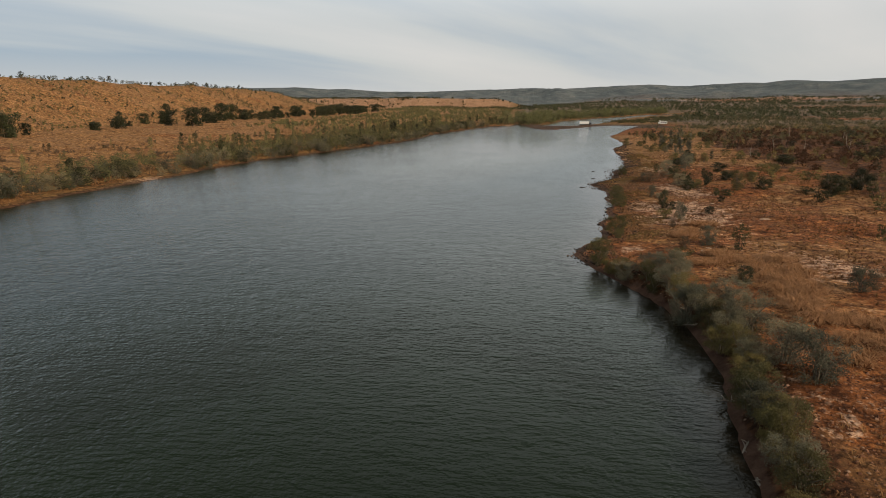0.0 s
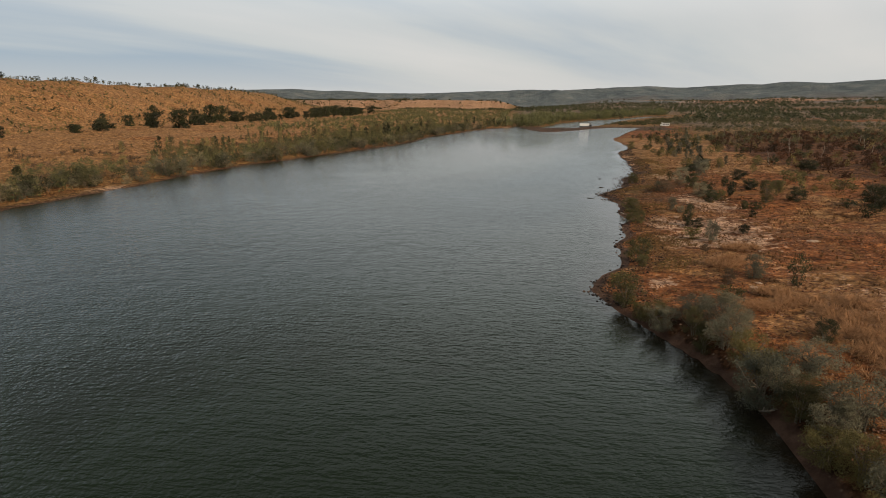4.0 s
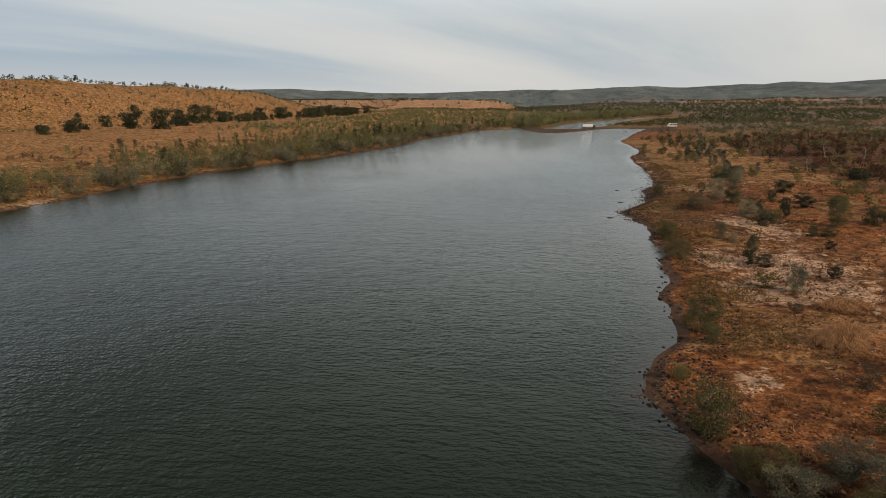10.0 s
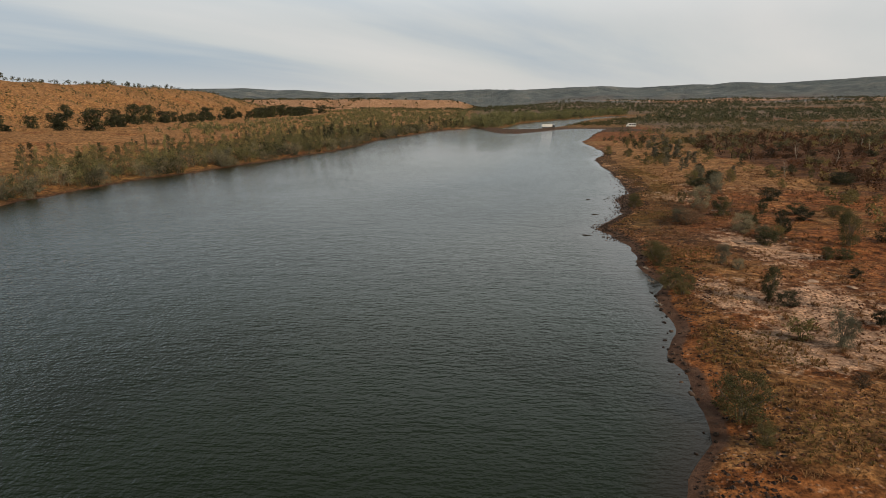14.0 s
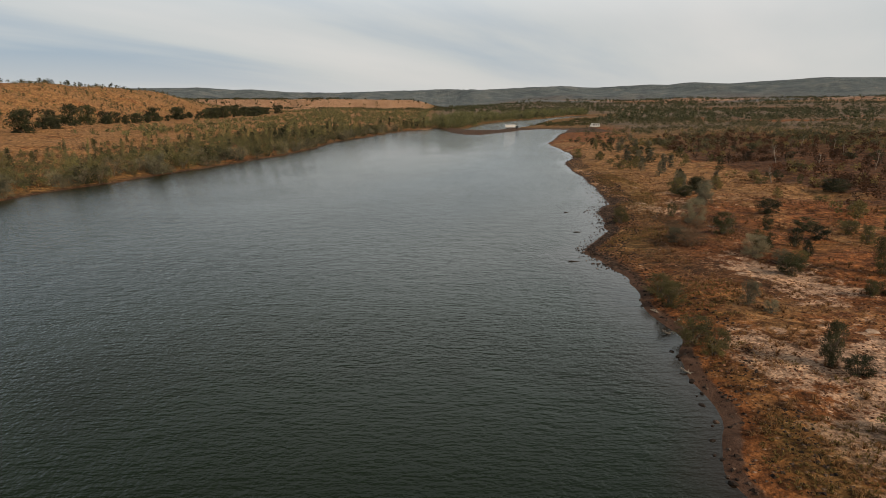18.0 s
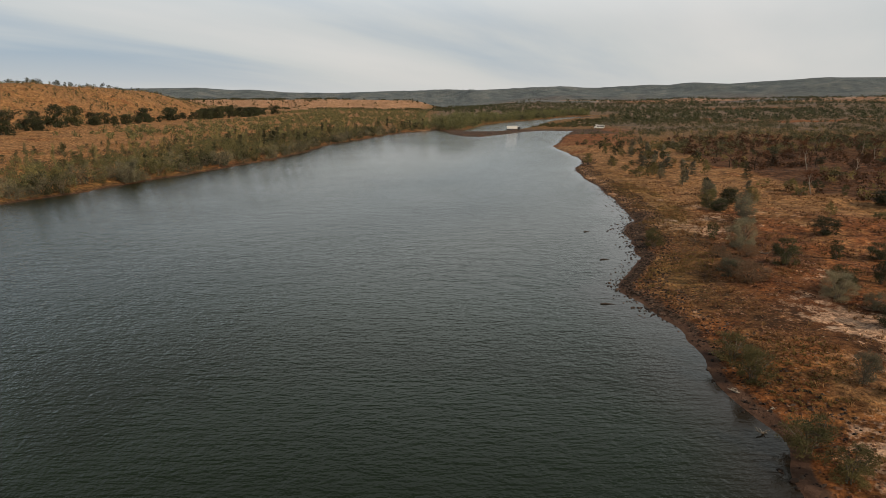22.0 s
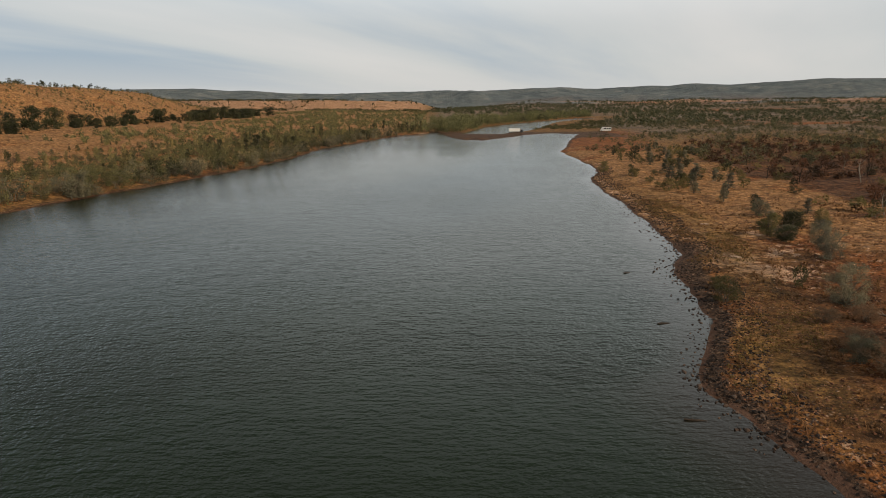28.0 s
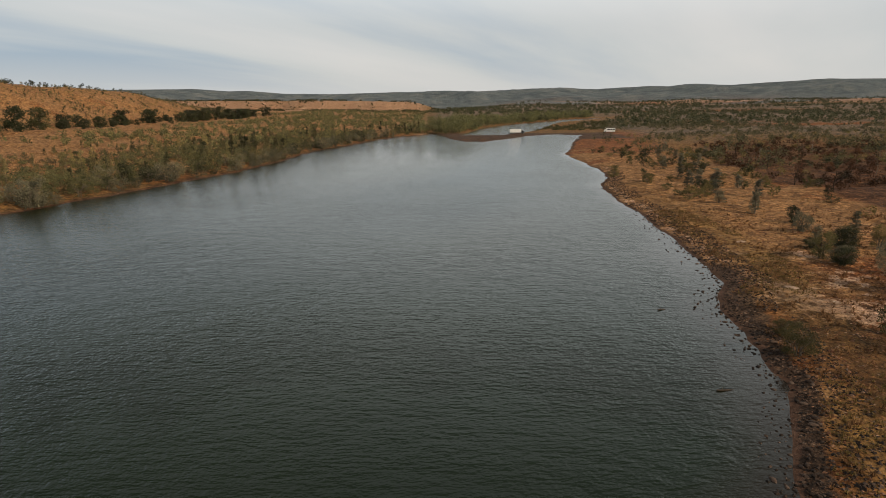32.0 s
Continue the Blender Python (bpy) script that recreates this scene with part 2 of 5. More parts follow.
def ground_material():
    """Red soil, dry grass, gravel, burnt soil with painted shade, and bare pale rock; the attribute 'cover' says how
    much of each grows where.
    """
    m, nt, b = material("red_soil_and_dry_grass", 0.95)
    at = nt.nodes.new("ShaderNodeAttribute")
    at.attribute_name = "cover"
    sep = nt.nodes.new("ShaderNodeSeparateColor")
    nt.links.new(at.outputs["Color"], sep.inputs[0])
    big, fine, grit = noise_node(nt, 0.09, 5, 0.6), noise_node(nt, 0.6, 9, 0.72), noise_node(nt, 5.0, 4, 0.65)
    middle = noise_node(nt, 0.22, 6, 0.68)
    soil = ramp_node(nt, fine, [(0.32, (0.036, 0.014, 0.0055)), (0.47, (0.180, 0.066, 0.023)), (0.57, (0.26, 0.102, 0.037)), (0.70, (0.43, 0.195, 0.083))])
    grass = ramp_node(nt, fine, [(0.30, (0.100, 0.046, 0.018)), (0.5, (0.266, 0.142, 0.061)), (0.70, (0.42, 0.242, 0.117))])
    straw = ramp_node(nt, fine, [(0.32, (0.085, 0.043, 0.014)), (0.7, (0.27, 0.142, 0.052))])
    gravel = ramp_node(nt, grit, [(0.3, (0.024, 0.015, 0.011)), (0.55, (0.080, 0.049, 0.034)), (0.75, (0.18, 0.118, 0.086))])
    ash_and_shade = ramp_node(nt, fine, [(0.32, (0.018, 0.010, 0.006)), (0.5, (0.080, 0.036, 0.017)), (0.7, (0.22, 0.10, 0.045))])
    pale = ramp_node(nt, grit, [(0.3, (0.27, 0.160, 0.108)), (0.7, (0.54, 0.375, 0.280))])
    wob = math_node(nt, "SUBTRACT", math_node(nt, "ADD", big, fine), 1.0)

    def mask(channel, amount=1.6):
        v = math_node(nt, "ADD", channel, math_node(nt, "MULTIPLY", wob, amount))
        return math_node(nt, "MULTIPLY", math_node(nt, "SUBTRACT", v, 0.35), 3.5, True)

    patch = math_node(nt, "MULTIPLY", math_node(nt, "SUBTRACT", big, 0.52), 9.0, True)
    c = mix_node(nt, math_node(nt, "MULTIPLY", patch, 0.6), soil, straw)
    c = mix_node(nt, mask(sep.outputs["Red"], 1.0), c, grass)
    c = mix_node(nt, mask(sep.outputs["Blue"], 1.4), c, ash_and_shade)
    bare = math_node(nt, "ADD", math_node(nt, "MULTIPLY", math_node(nt, "SUBTRACT", middle, 0.5), 1.2), math_node(nt, "MULTIPLY", math_node(nt, "SUBTRACT", fine, 0.5), 2.8))
    bare = math_node(nt, "MULTIPLY", math_node(nt, "SUBTRACT", math_node(nt, "ADD", at.outputs["Alpha"], bare), 0.45), 5.0, True)
    c = mix_node(nt, math_node(nt, "MULTIPLY", bare, math_node(nt, "MULTIPLY", at.outputs["Alpha"], 4.0, True)), c, pale)
    c = mix_node(nt, mask(sep.outputs["Green"], 1.2), c, gravel)
    mead = nt.nodes.new("ShaderNodeAttribute")
    mead.attribute_name = "meadow"
    olive = ramp_node(nt, fine, [(0.32, (0.055, 0.040, 0.014)), (0.5, (0.165, 0.096, 0.034)), (0.7, (0.30, 0.175, 0.066))])
    c = mix_node(nt, math_node(nt, "MULTIPLY", mead.outputs["Fac"], math_node(nt, "ADD", middle, 0.35, True)), c, olive)
    # woodland tint, with the blue of distant haze mixed into its colour
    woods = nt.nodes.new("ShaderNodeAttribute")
    woods.attribute_name = "hazy_woods"
    hazy_canopy = ramp_node(nt, noise_node(nt, 0.011, 9, 0.74), [(0.36, (0.060, 0.080, 0.098)), (0.5, (0.105, 0.128, 0.146)), (0.64, (0.170, 0.182, 0.186))])
    c = mix_node(nt, woods.outputs["Fac"], c, hazy_canopy)
    clods = ramp_node(nt, noise_node(nt, 2.6, 7, 0.72), [(0.34, (0.42, 0.41, 0.40)), (0.5, (1.0, 1.0, 1.0)), (0.66, (1.55, 1.5, 1.42))])
    c = mix_node(nt, 1.0, c, clods, "MULTIPLY")
    tone = ramp_node(nt, middle, [(0.36, (0.62, 0.59, 0.56)), (0.5, (1.0, 1.0, 1.0)), (0.64, (1.3, 1.27, 1.2))])
    c = mix_node(nt, 1.0, c, tone, "MULTIPLY")
    # low tussocks and the bare soil between them
    lumps = ramp_node(nt, noise_node(nt, 0.85, 5, 0.6), [(0.38, (0.50, 0.47, 0.44)), (0.49, (1.0, 1.0, 1.0)), (0.62, (1.28, 1.24, 1.16))])
    c = mix_node(nt, 1.0, c, lumps, "MULTIPLY")
    # smooth wet clay along the water
    shore = nt.nodes.new("ShaderNodeAttribute")
    shore.attribute_name = "clay"
    clay = ramp_node(nt, fine, [(0.34, (0.056, 0.029, 0.019)), (0.5, (0.092, 0.050, 0.034)), (0.66, (0.14, 0.080, 0.056))])
    damp = math_node(nt, "MULTIPLY", math_node(nt, "SUBTRACT", math_node(nt, "ADD", shore.outputs["Fac"], math_node(nt, "MULTIPLY", wob, 0.6)), 0.35), 4.0, True)
    c = mix_node(nt, damp, c, clay)
    # half-buried stones, each of its own tone
    cells = nt.nodes.new("ShaderNodeTexVoronoi")
    cells.inputs["Scale"].default_value = 2.9
    tc = nt.nodes.new("ShaderNodeTexCoord")
    nt.links.new(tc.outputs["Object"], cells.inputs["Vector"])
    tones = nt.nodes.new("ShaderNodeSeparateColor")
    nt.links.new(cells.outputs["Color"], tones.inputs[0])
    stone = ramp_node(nt, tones.outputs["Red"], [(0.1, (0.045, 0.019, 0.011)), (0.5, (0.155, 0.068, 0.034)), (0.8, (0.27, 0.145, 0.085)), (0.95, (0.42, 0.29, 0.21))])
    dome = math_node(nt, "MULTIPLY", math_node(nt, "SUBTRACT", 0.46, cells.outputs["Distance"]), 3.0, True)
    sown = math_node(nt, "MULTIPLY", math_node(nt, "SUBTRACT", math_node(nt, "ADD", tones.outputs["Green"], math_node(nt, "MULTIPLY", math_node(nt, "SUBTRACT", middle, 0.5), 2.4)), 0.42), 6.0, True)
    dome = math_node(nt, "MULTIPLY", math_node(nt, "MULTIPLY", dome, sown), math_node(nt, "SUBTRACT", 1.0, damp))
    c = mix_node(nt, math_node(nt, "MULTIPLY", dome, math_node(nt, "SUBTRACT", 0.85, woods.outputs["Fac"], True)), c, stone)
    nt.links.new(c, b.inputs["Base Color"])
    rough = math_node(nt, "ADD", fine, math_node(nt, "MULTIPLY", grit, 0.4))
    bump_node(nt, math_node(nt, "ADD", rough, math_node(nt, "MULTIPLY", dome, 0.35)), 0.9, 0.35, b)
    return m


RIPPLE = 0.175  # height of the ripples in metres


def water_material():
    m, nt, b = material("rippled_river_water", 0.07)
    at = nt.nodes.new("ShaderNodeAttribute")
    at.attribute_name = "shallow"
    silt = noise_node(nt, 0.02, 3)
    deep = ramp_node(nt, silt, [(0.35, (0.0046, 0.0105, 0.0036)), (0.65, (0.0070, 0.0132, 0.0050))])
    nt.links.new(mix_node(nt, at.outputs["Fac"], deep, (0.019, 0.0125, 0.0092)), b.inputs["Base Color"])
    b.inputs["IOR"].default_value = 1.36
    b.inputs["Specular IOR Level"].default_value = 0.5

    def swell(dx, dy):
        """Height of the ripples a little beside the shaded point."""
        tc = nt.nodes.new("ShaderNodeTexCoord")
        shift = nt.nodes.new("ShaderNodeVectorMath")
        shift.operation = "ADD"
        shift.inputs[1].default_value = (dx, dy, 0)
        nt.links.new(tc.outputs["Object"], shift.inputs[0])
        total = None
        for weight, detail, rough, stretch, turned in ((0.85, 3, 0.6, (0.9, 2.5, 1), 7), (0.34, 2, 0.6, (3.0, 4.8, 1), -12), (0.38, 2, 0.6, (2.6, 1.5, 1), 24), (0.6, 2, 0.5, (0.44, 0.9, 1), 9), (0.8, 2, 0.55, (0.22, 0.36, 1), 17)):
            mp = nt.nodes.new("ShaderNodeMapping")
            mp.inputs["Scale"].default_value = stretch
            mp.inputs["Rotation"].default_value = (0, 0, radians(turned))
            nt.links.new(shift.outputs[0], mp.inputs[0])
            t = nt.nodes.new("ShaderNodeTexNoise")
            t.inputs["Scale"].default_value, t.inputs["Detail"].default_value, t.inputs["Roughness"].default_value = 1.0, detail, rough
            nt.links.new(mp.outputs[0], t.inputs["Vector"])
            one = math_node(nt, "MULTIPLY", t.outputs["Fac"], weight)
            total = one if total is None else math_node(nt, "ADD", total, one)
        return total

    gust = math_node(nt, "ADD", noise_node(nt, 0.035, 3), 0.35)
    here = swell(0, 0)
    calm = math_node(nt, "SUBTRACT", 1.0, math_node(nt, "MULTIPLY", at.outputs["Fac"], 0.8))
    lean = math_node(nt, "MULTIPLY", math_node(nt, "MULTIPLY", gust, calm), RIPPLE / 0.06)
    tilt = nt.nodes.new("ShaderNodeCombineXYZ")
    for i, there in enumerate((swell(0.06, 0), swell(0, 0.06))):
        face = math_node(nt, "MULTIPLY", math_node(nt, "SUBTRACT", here, there), lean)
        if i == 1:
            # the breeze blows down the river: short steep fronts, long flat backs
            skew = nt.nodes.new("ShaderNodeMath")
            skew.operation = "SMOOTH_MIN"
            skew.inputs[1].default_value, skew.inputs[2].default_value = 0.016, 0.035
            nt.links.new(face, skew.inputs[0])
            face = skew.outputs[0]
        nt.links.new(face, tilt.inputs[i])
    tilt.inputs[2].default_value = 1.0
    unit = nt.nodes.new("ShaderNodeVectorMath")
    unit.operation = "NORMALIZE"
    nt.links.new(tilt.outputs[0], unit.inputs[0])
    nt.links.new(unit.outputs[0], b.inputs["Normal"])
    return m


GROUND, WATER = ground_material(), water_material()


# ---- plan of the river ----
RIGHT = [(-60, 12), (20, 14.5), (32, 16), (41, 17.2), (48, 18.8), (56, 19), (62, 18.6), (68, 17), (74, 14.6), (80, 12), (84, 10.6), (87, 10),
         (90, 11), (94, 12.4), (98, 15), (104, 16.2), (112, 17.4), (122, 19.5), (130, 21), (138, 22.2), (150, 22.6), (160, 22), (166, 21.4),
         (172, 24), (181, 28.8), (192, 30.2), (204, 33.6), (218, 38.8), (236, 40.4), (262, 42.6), (290, 45), (308, 48.4), (330, 55.4),
         (350, 58), (408, 59.6), (430, 66), (490, 80), (550, 98), (598, 112)]
LEFT = [(-60, -112), (114, -109), (157, -105), (195, -103.5), (222, -101.5), (245, -94.5), (262, -89.5), (290, -81), (320, -73.4),
        (358, -64.5), (385, -62), (430, -61), (452, -57), (478, -50), (494, -44.5), (524, -42), (560, -32), (580, -27), (606, -6), (640, 0)]
BAR = [(-10, 640), (4, 606), (11, 548), (19, 518), (30, 512), (51, 546), (71, 586), (90, 604), (112, 600), (160, 590)]
POOL_LEFT = [(600, 20), (632, 26), (748, 50), (870, 95), (960, 143), (1116, 215), (1180, 272)]
POOL_RIGHT = [(600, 52), (624, 62), (650, 78), (706, 97), (760, 113), (850, 136), (940, 164), (1000, 191), (1130, 262), (1180, 292)]
SKYLINE = [(-95, 1.1), (-60, 1.2), (-30, 1.15), (-24.4, 1.21), (-20.8, 1.31), (-18.3, 1.1), (-16.6, 1.17), (-13.6, 0.93), (-9, 0.88), (-3.6, 1.06),
           (0.6, 1.22), (4.1, 1.15), (6.7, 1.28), (11.2, 1.44), (14.3, 1.27), (19, 1.5), (20.5, 1.44), (22, 1.65), (25.1, 1.48), (28.2, 1.66),
           (29.8, 1.72), (31.8, 1.84), (36, 1.74), (45, 1.6), (70, 1.3), (95, 1.1)]


def hash2(i, j, seed):
    v = np.sin(i * 127.1 + j * 311.7 + seed * 74.7) * 43758.5453
    return v - np.floor(v)


def vnoise(x, y, seed=0):
    """Smooth value noise from 0 to 1 with a cell of 1 m."""
    x, y = np.asarray(x, float), np.asarray(y, float)
    i, j = np.floor(x), np.floor(y)
    u, v = x - i, y - j
    u, v = u * u * (3 - 2 * u), v * v * (3 - 2 * v)
    a, b = hash2(i, j, seed), hash2(i + 1, j, seed)
    c, d = hash2(i, j + 1, seed), hash2(i + 1, j + 1, seed)
    return (a * (1 - u) + b * u) * (1 - v) + (c * (1 - u) + d * u) * v


def fbm(x, y, seed=0, octaves=3):
    total, k = 0.0, 1.0
    for o in range(octaves):
        total = total + k * (vnoise(x * 2 ** o, y * 2 ** o, seed + o) - 0.5)
        k *= 0.5
    return total


def step(x, a, b):
    t = np.clip((np.asarray(x, float) - a) / (b - a), 0, 1)
    return t * t * (3 - 2 * t)


def along(table, v):
    k = np.array(table, float)
    return np.interp(v, k[:, 0], k[:, 1])


def right_shore(y):
    y = np.asarray(y, float)
    return along(RIGHT, y) + 1.5 * fbm(y / 7.0, y * 0, 3, 3) * step(y, 60, 120) + 4.0 * fbm(y / 25.0, y * 0, 5, 3) * step(y, 330, 420)


def left_shore(y):
    y = np.asarray(y, float)
    return along(LEFT, y) + 2.2 * fbm(y / 9.0, y * 0, 8, 3)


def inland(x, y):
    """Metres from the water's edge: positive on land, negative in the water."""
    x, y = np.asarray(x, float), np.asarray(y, float)
    main = np.maximum(np.maximum(left_shore(y) - x, x - right_shore(y)), (y - along(BAR, x) + 9 * fbm(x / 6.0, y * 0, 12, 2)) * 0.25)
    pool = np.maximum(np.maximum(along(POOL_LEFT, y) - x, x - along(POOL_RIGHT, y)), np.maximum((598 - y) * 0.5, y - 1185))
    return np.minimum(main, pool)


def bar_share(x, y):
    return step(y, 500, 560) * (1 - step(y, 640, 670)) * step(x, -8, 8) * (1 - step(x, 120, 150))


def height(x, y):
    """The ground's height over the river's surface."""
    x, y = np.asarray(x, float), np.asarray(y, float)
    d = inland(x, y)
    right = step(x, -20, 20)
    on = np.maximum(d, 0)
    lowbar = bar_share(x, y)
    steep = 1 - step(y, 72, 86)
    z = 0.95 * (1 - np.exp(-on / (4.5 - 3.7 * steep * right))) + 0.75 * steep * right * step(on, 0, 2.5) + 0.012 * np.minimum(on, 90)
    z = z + (0.5 + 0.02 * np.minimum(on, 120)) * fbm(x / 14.0, y / 14.0, 20, 3) * step(on, 1, 8) + 0.14 * fbm(x / 1.7, y / 1.7, 30, 2) * step(on, 0.2, 2)
    z = z * (1 - lowbar) + lowbar * (0.55 * (1 - np.exp(-on / 4.0)))
    spit = step(y, 604, 630) * (1 - step(y, 1150, 1250)) * (1 - step(x - along(POOL_RIGHT, y), 45, 90)) * step(x - along(POOL_LEFT, y), 0, 10)
    z = z * (1 - spit) + spit * (0.35 * (1 - np.exp(-on / 4.0)))
    # flats that rise to the foot of the left hill, and the plain towards the far ranges
    z = z + 3.2 * step(-x, 110, 300) * (1 - right) + 7.0 * step(y, 900, 2300)
    # the near flat-topped hill
    end = along([(-200, 1.0), (850, 1.0), (950, 0.94), (1010, 0.82), (1090, 0.6), (1160, 0.42), (1300, 0.12), (1420, 0.0)], y)
    edge = -302 + 14 * fbm(y / 60.0, x * 0, 41, 3)
    climb = np.clip((edge - x) / 105.0, 0, 1)
    gully = 6.5 * fbm(y / 26.0, x / 90.0, 44, 3) * np.sin(np.pi * climb)
    z = z + end * (37.5 * (0.55 * climb + 0.45 * climb ** 2 * (3 - 2 * climb)) + gully) + end * 1.2 * fbm(x / 40.0, y / 40.0, 47, 2) * step(climb, 0.8, 1.0)
    # the farther mesa with its steep front
    front = along([(-2600, 1500), (-600, 1760), (-200, 1850), (20, 1930), (60, 2300)], x) + 60 * fbm(x / 70.0, y * 0, 52, 3)
    r = np.hypot(x, y - 70)
    z = z + 25.0 * step(y - front, 0, 75) * step(30 - x, 0, 120) * (1 - step(r, 2500, 3200))
    # the far ranges
    r, az = np.hypot(x, y - 70), np.degrees(np.arctan2(x, y - 70))
    top = 21.0 + 4150 * np.tan(np.radians(along(SKYLINE, az)))
    apron = 0.24 * step(r + 200 * fbm(x / 300.0, y / 300.0, 66, 2), 1700, 3000) * step(az, 2, 9)
    rise = apron + (1 - apron) * step(r + 200 * fbm(x / 420.0, y / 420.0, 60, 3), 3250, 4150)
    z = z + np.maximum(top, 0) * rise * (0.9 + 0.1 * step(r, 3900, 4200)) + 52 * fbm(x / 230.0, y / 230.0, 63, 4) * rise * (1 - step(r, 3850, 4100))
    # the river's bed
    return np.where(d < 0, np.maximum(-1.6, d * 0.22), z)


def spans(*parts):
    """Coordinates from (start, end, step) pieces."""
    out = [np.arange(a, b, s) for a, b, s in parts]
    return np.concatenate(out)


def grid_object(name, xs, ys, zfun, mat):
    gx, gy = np.meshgrid(xs, ys)
    gz = zfun(gx, gy)
    verts = np.stack([gx, gy, gz], -1).reshape(-1, 3)
    nx, ny = len(xs), len(ys)
    i = (np.arange(ny - 1)[:, None] * nx + np.arange(nx - 1)[None, :]).ravel()
    faces = np.stack([i, i + 1, i + 1 + nx, i + nx], -1)
    return new(name, quads(name, verts, faces, mat, True)), gx.ravel(), gy.ravel()


def quads(name, verts, faces, mat, smooth=False):
    """A mesh from arrays of corners and of faces with equally many corners."""
    verts, faces = np.asarray(verts, np.float32), np.asarray(faces, np.int32)
    me = bpy.data.meshes.new(name)
    k = faces.shape[1]
    me.vertices.add(len(verts))
    me.vertices.foreach_set("co", verts.ravel())
    me.loops.add(faces.size)
    me.loops.foreach_set("vertex_index", faces.ravel())
    me.polygons.add(len(faces))
    me.polygons.foreach_set("loop_start", np.arange(0, faces.size, k, dtype=np.int32))
    me.polygons.foreach_set("use_smooth", np.full(len(faces), smooth))
    me.materials.append(mat)
    me.update(calc_edges=True)
    me.validate()
    return me


def far_steps(start, end, first, growth):
    out, s = [start], first
    while out[-1] < end:
        out.append(out[-1] + s)
        s *= growth
    return np.array(out)


# ---- the setting ----
def burnt_share(x, y):
    """Where last season's fire went through the scrub on the right bank."""
    d = x - right_shore(y)
    edge = along([(0, 60), (150, 52), (210, 45), (260, 38), (330, 40), (450, 60)], y) + 18 * fbm(x / 18.0, y / 18.0, 71, 3)
    return step(d, edge, edge + 14) * step(y, 70, 130) * (1 - step(y, 400, 500)) * (1 - step(x, 230, 330))


CLEARINGS = ((362, 760, 70, 26), (359, 870, 60, 24), (490, 792, 80, 30), (803, 1715, 160, 60), (562, 1660, 130, 50), (620, 980, 90, 30))


def clearing(x, y):
    total = 0.0
    for cx, cy, rx, ry in CLEARINGS:
        total = total + np.exp(-((x - cx) / rx) ** 2 - ((y - cy) / ry) ** 2)
    return total * (0.7 + 0.6 * vnoise(x / 25, y / 12, 131))


def make_ground():
    xs = np.concatenate([-far_steps(130, 4900, 5, 1.05)[::-1], spans((-129, -56, 1.6), (-56, 5, 4), (5, 75, 0.85), (75, 130, 1.8)), far_steps(130, 4900, 3, 1.045)])
    ys = np.concatenate([-far_steps(40, 1500, 6, 1.3)[::-1], spans((-36, 20, 3), (20, 230, 1.0), (230, 360, 1.7), (360, 700, 4.5)), far_steps(700, 4900, 6, 1.028)])
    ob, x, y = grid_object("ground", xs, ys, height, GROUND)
    d = inland(x, y)
    right = step(x, -20, 20)
    lowbar = bar_share(x, y)
    r = np.hypot(x, y)
    grass = (1 - right) * step(d, 5, 22) * (0.86 + 0.7 * fbm(x / 30, y / 30, 80)) + right * 0.52 * step(fbm(x / 16, y / 16, 82), -0.12, 0.2)
    grass = grass + right * (0.95 + 0.8 * fbm(x / 14, y / 14, 84)) * step(y, 180, 240) * (1 - step(y, 430, 540)) * (1 - step(d, 34, 66))
    grass = grass * (1 - step(r, 2300, 3000)) * (1 - right * step(y, 300, 500))
    stony = along([(0, 0.2), (76, 0.25), (84, 0.9), (92, 0.7), (100, 0.35), (150, 0.6), (165, 1.0), (204, 1.0), (222, 0.4), (330, 0.35), (450, 0.6), (600, 0.9)], y)
    strip = along([(0, 2), (165, 3), (185, 3.6), (198, 6), (222, 5), (250, 2.8), (600, 4)], y)
    gravel = right * stony * (1 - step(d, 0.3 * strip, strip)) + (1 - right) * 0.5 * (1 - step(d, 1, 4)) + lowbar
    # burnt ground, plus dark soil and shade painted along both banks' undercut edges
    ash_and_shade = right * 0.9 * (1 - step(d, 2.0, 4.5)) * (1 - step(y, 74, 84)) + (1 - right) * 0.9 * (1 - step(d, 1.5, 5)) + burnt_share(x, y) * 0.85
    # dark rubble, and a darker near bank with some lens vignetting painted in
    ash_and_shade = ash_and_shade + right * 0.62 * step(y, 130, 150) * (1 - step(y, 195, 215)) * step(d, 3, 7) * (1 - step(d, 18, 32)) + right * 0.4 * (1 - step(y, 42, 60)) * (1 - step(d, 10, 20))
    dd = x - right_shore(y)
    pale = 0.0
    for cx, cy, rx, ry, k in ((35, 124, 8, 9, 0.66), (33, 112, 6, 6, 0.64), (27, 128, 4, 6, 0.6), (26, 112, 4, 6, 0.6), (42, 145, 6, 7, 0.72), (39, 155, 6, 7, 0.62), (18.2, 89, 2.6, 2.6, 0.75),
                              (39, 76, 7, 10, 0.5), (23, 40, 2.4, 5, 0.6), (46, 168, 4, 4, 0.5), (45, 195, 5, 6, 0.6), (41, 205, 3.6, 9, 0.85), (50, 207, 5, 5, 0.5), (54, 222, 4, 5, 0.55),
                              (44.5, 224, 2.4, 4, 0.6), (25.5, 155, 1.6, 5, 0.6), (62, 205, 12, 12, 0.3), (128, 604, 7, 22, 0.9)):
        pale = pale + k * np.exp(-((x - cx) / rx) ** 2 - ((y - cy) / ry) ** 2)
    pale = pale * right * step(dd, 1, 4) + 0.42 * right * step(r, 700, 1300) * step(fbm(x / 160, y / 60, 88), 0.08, 0.3)
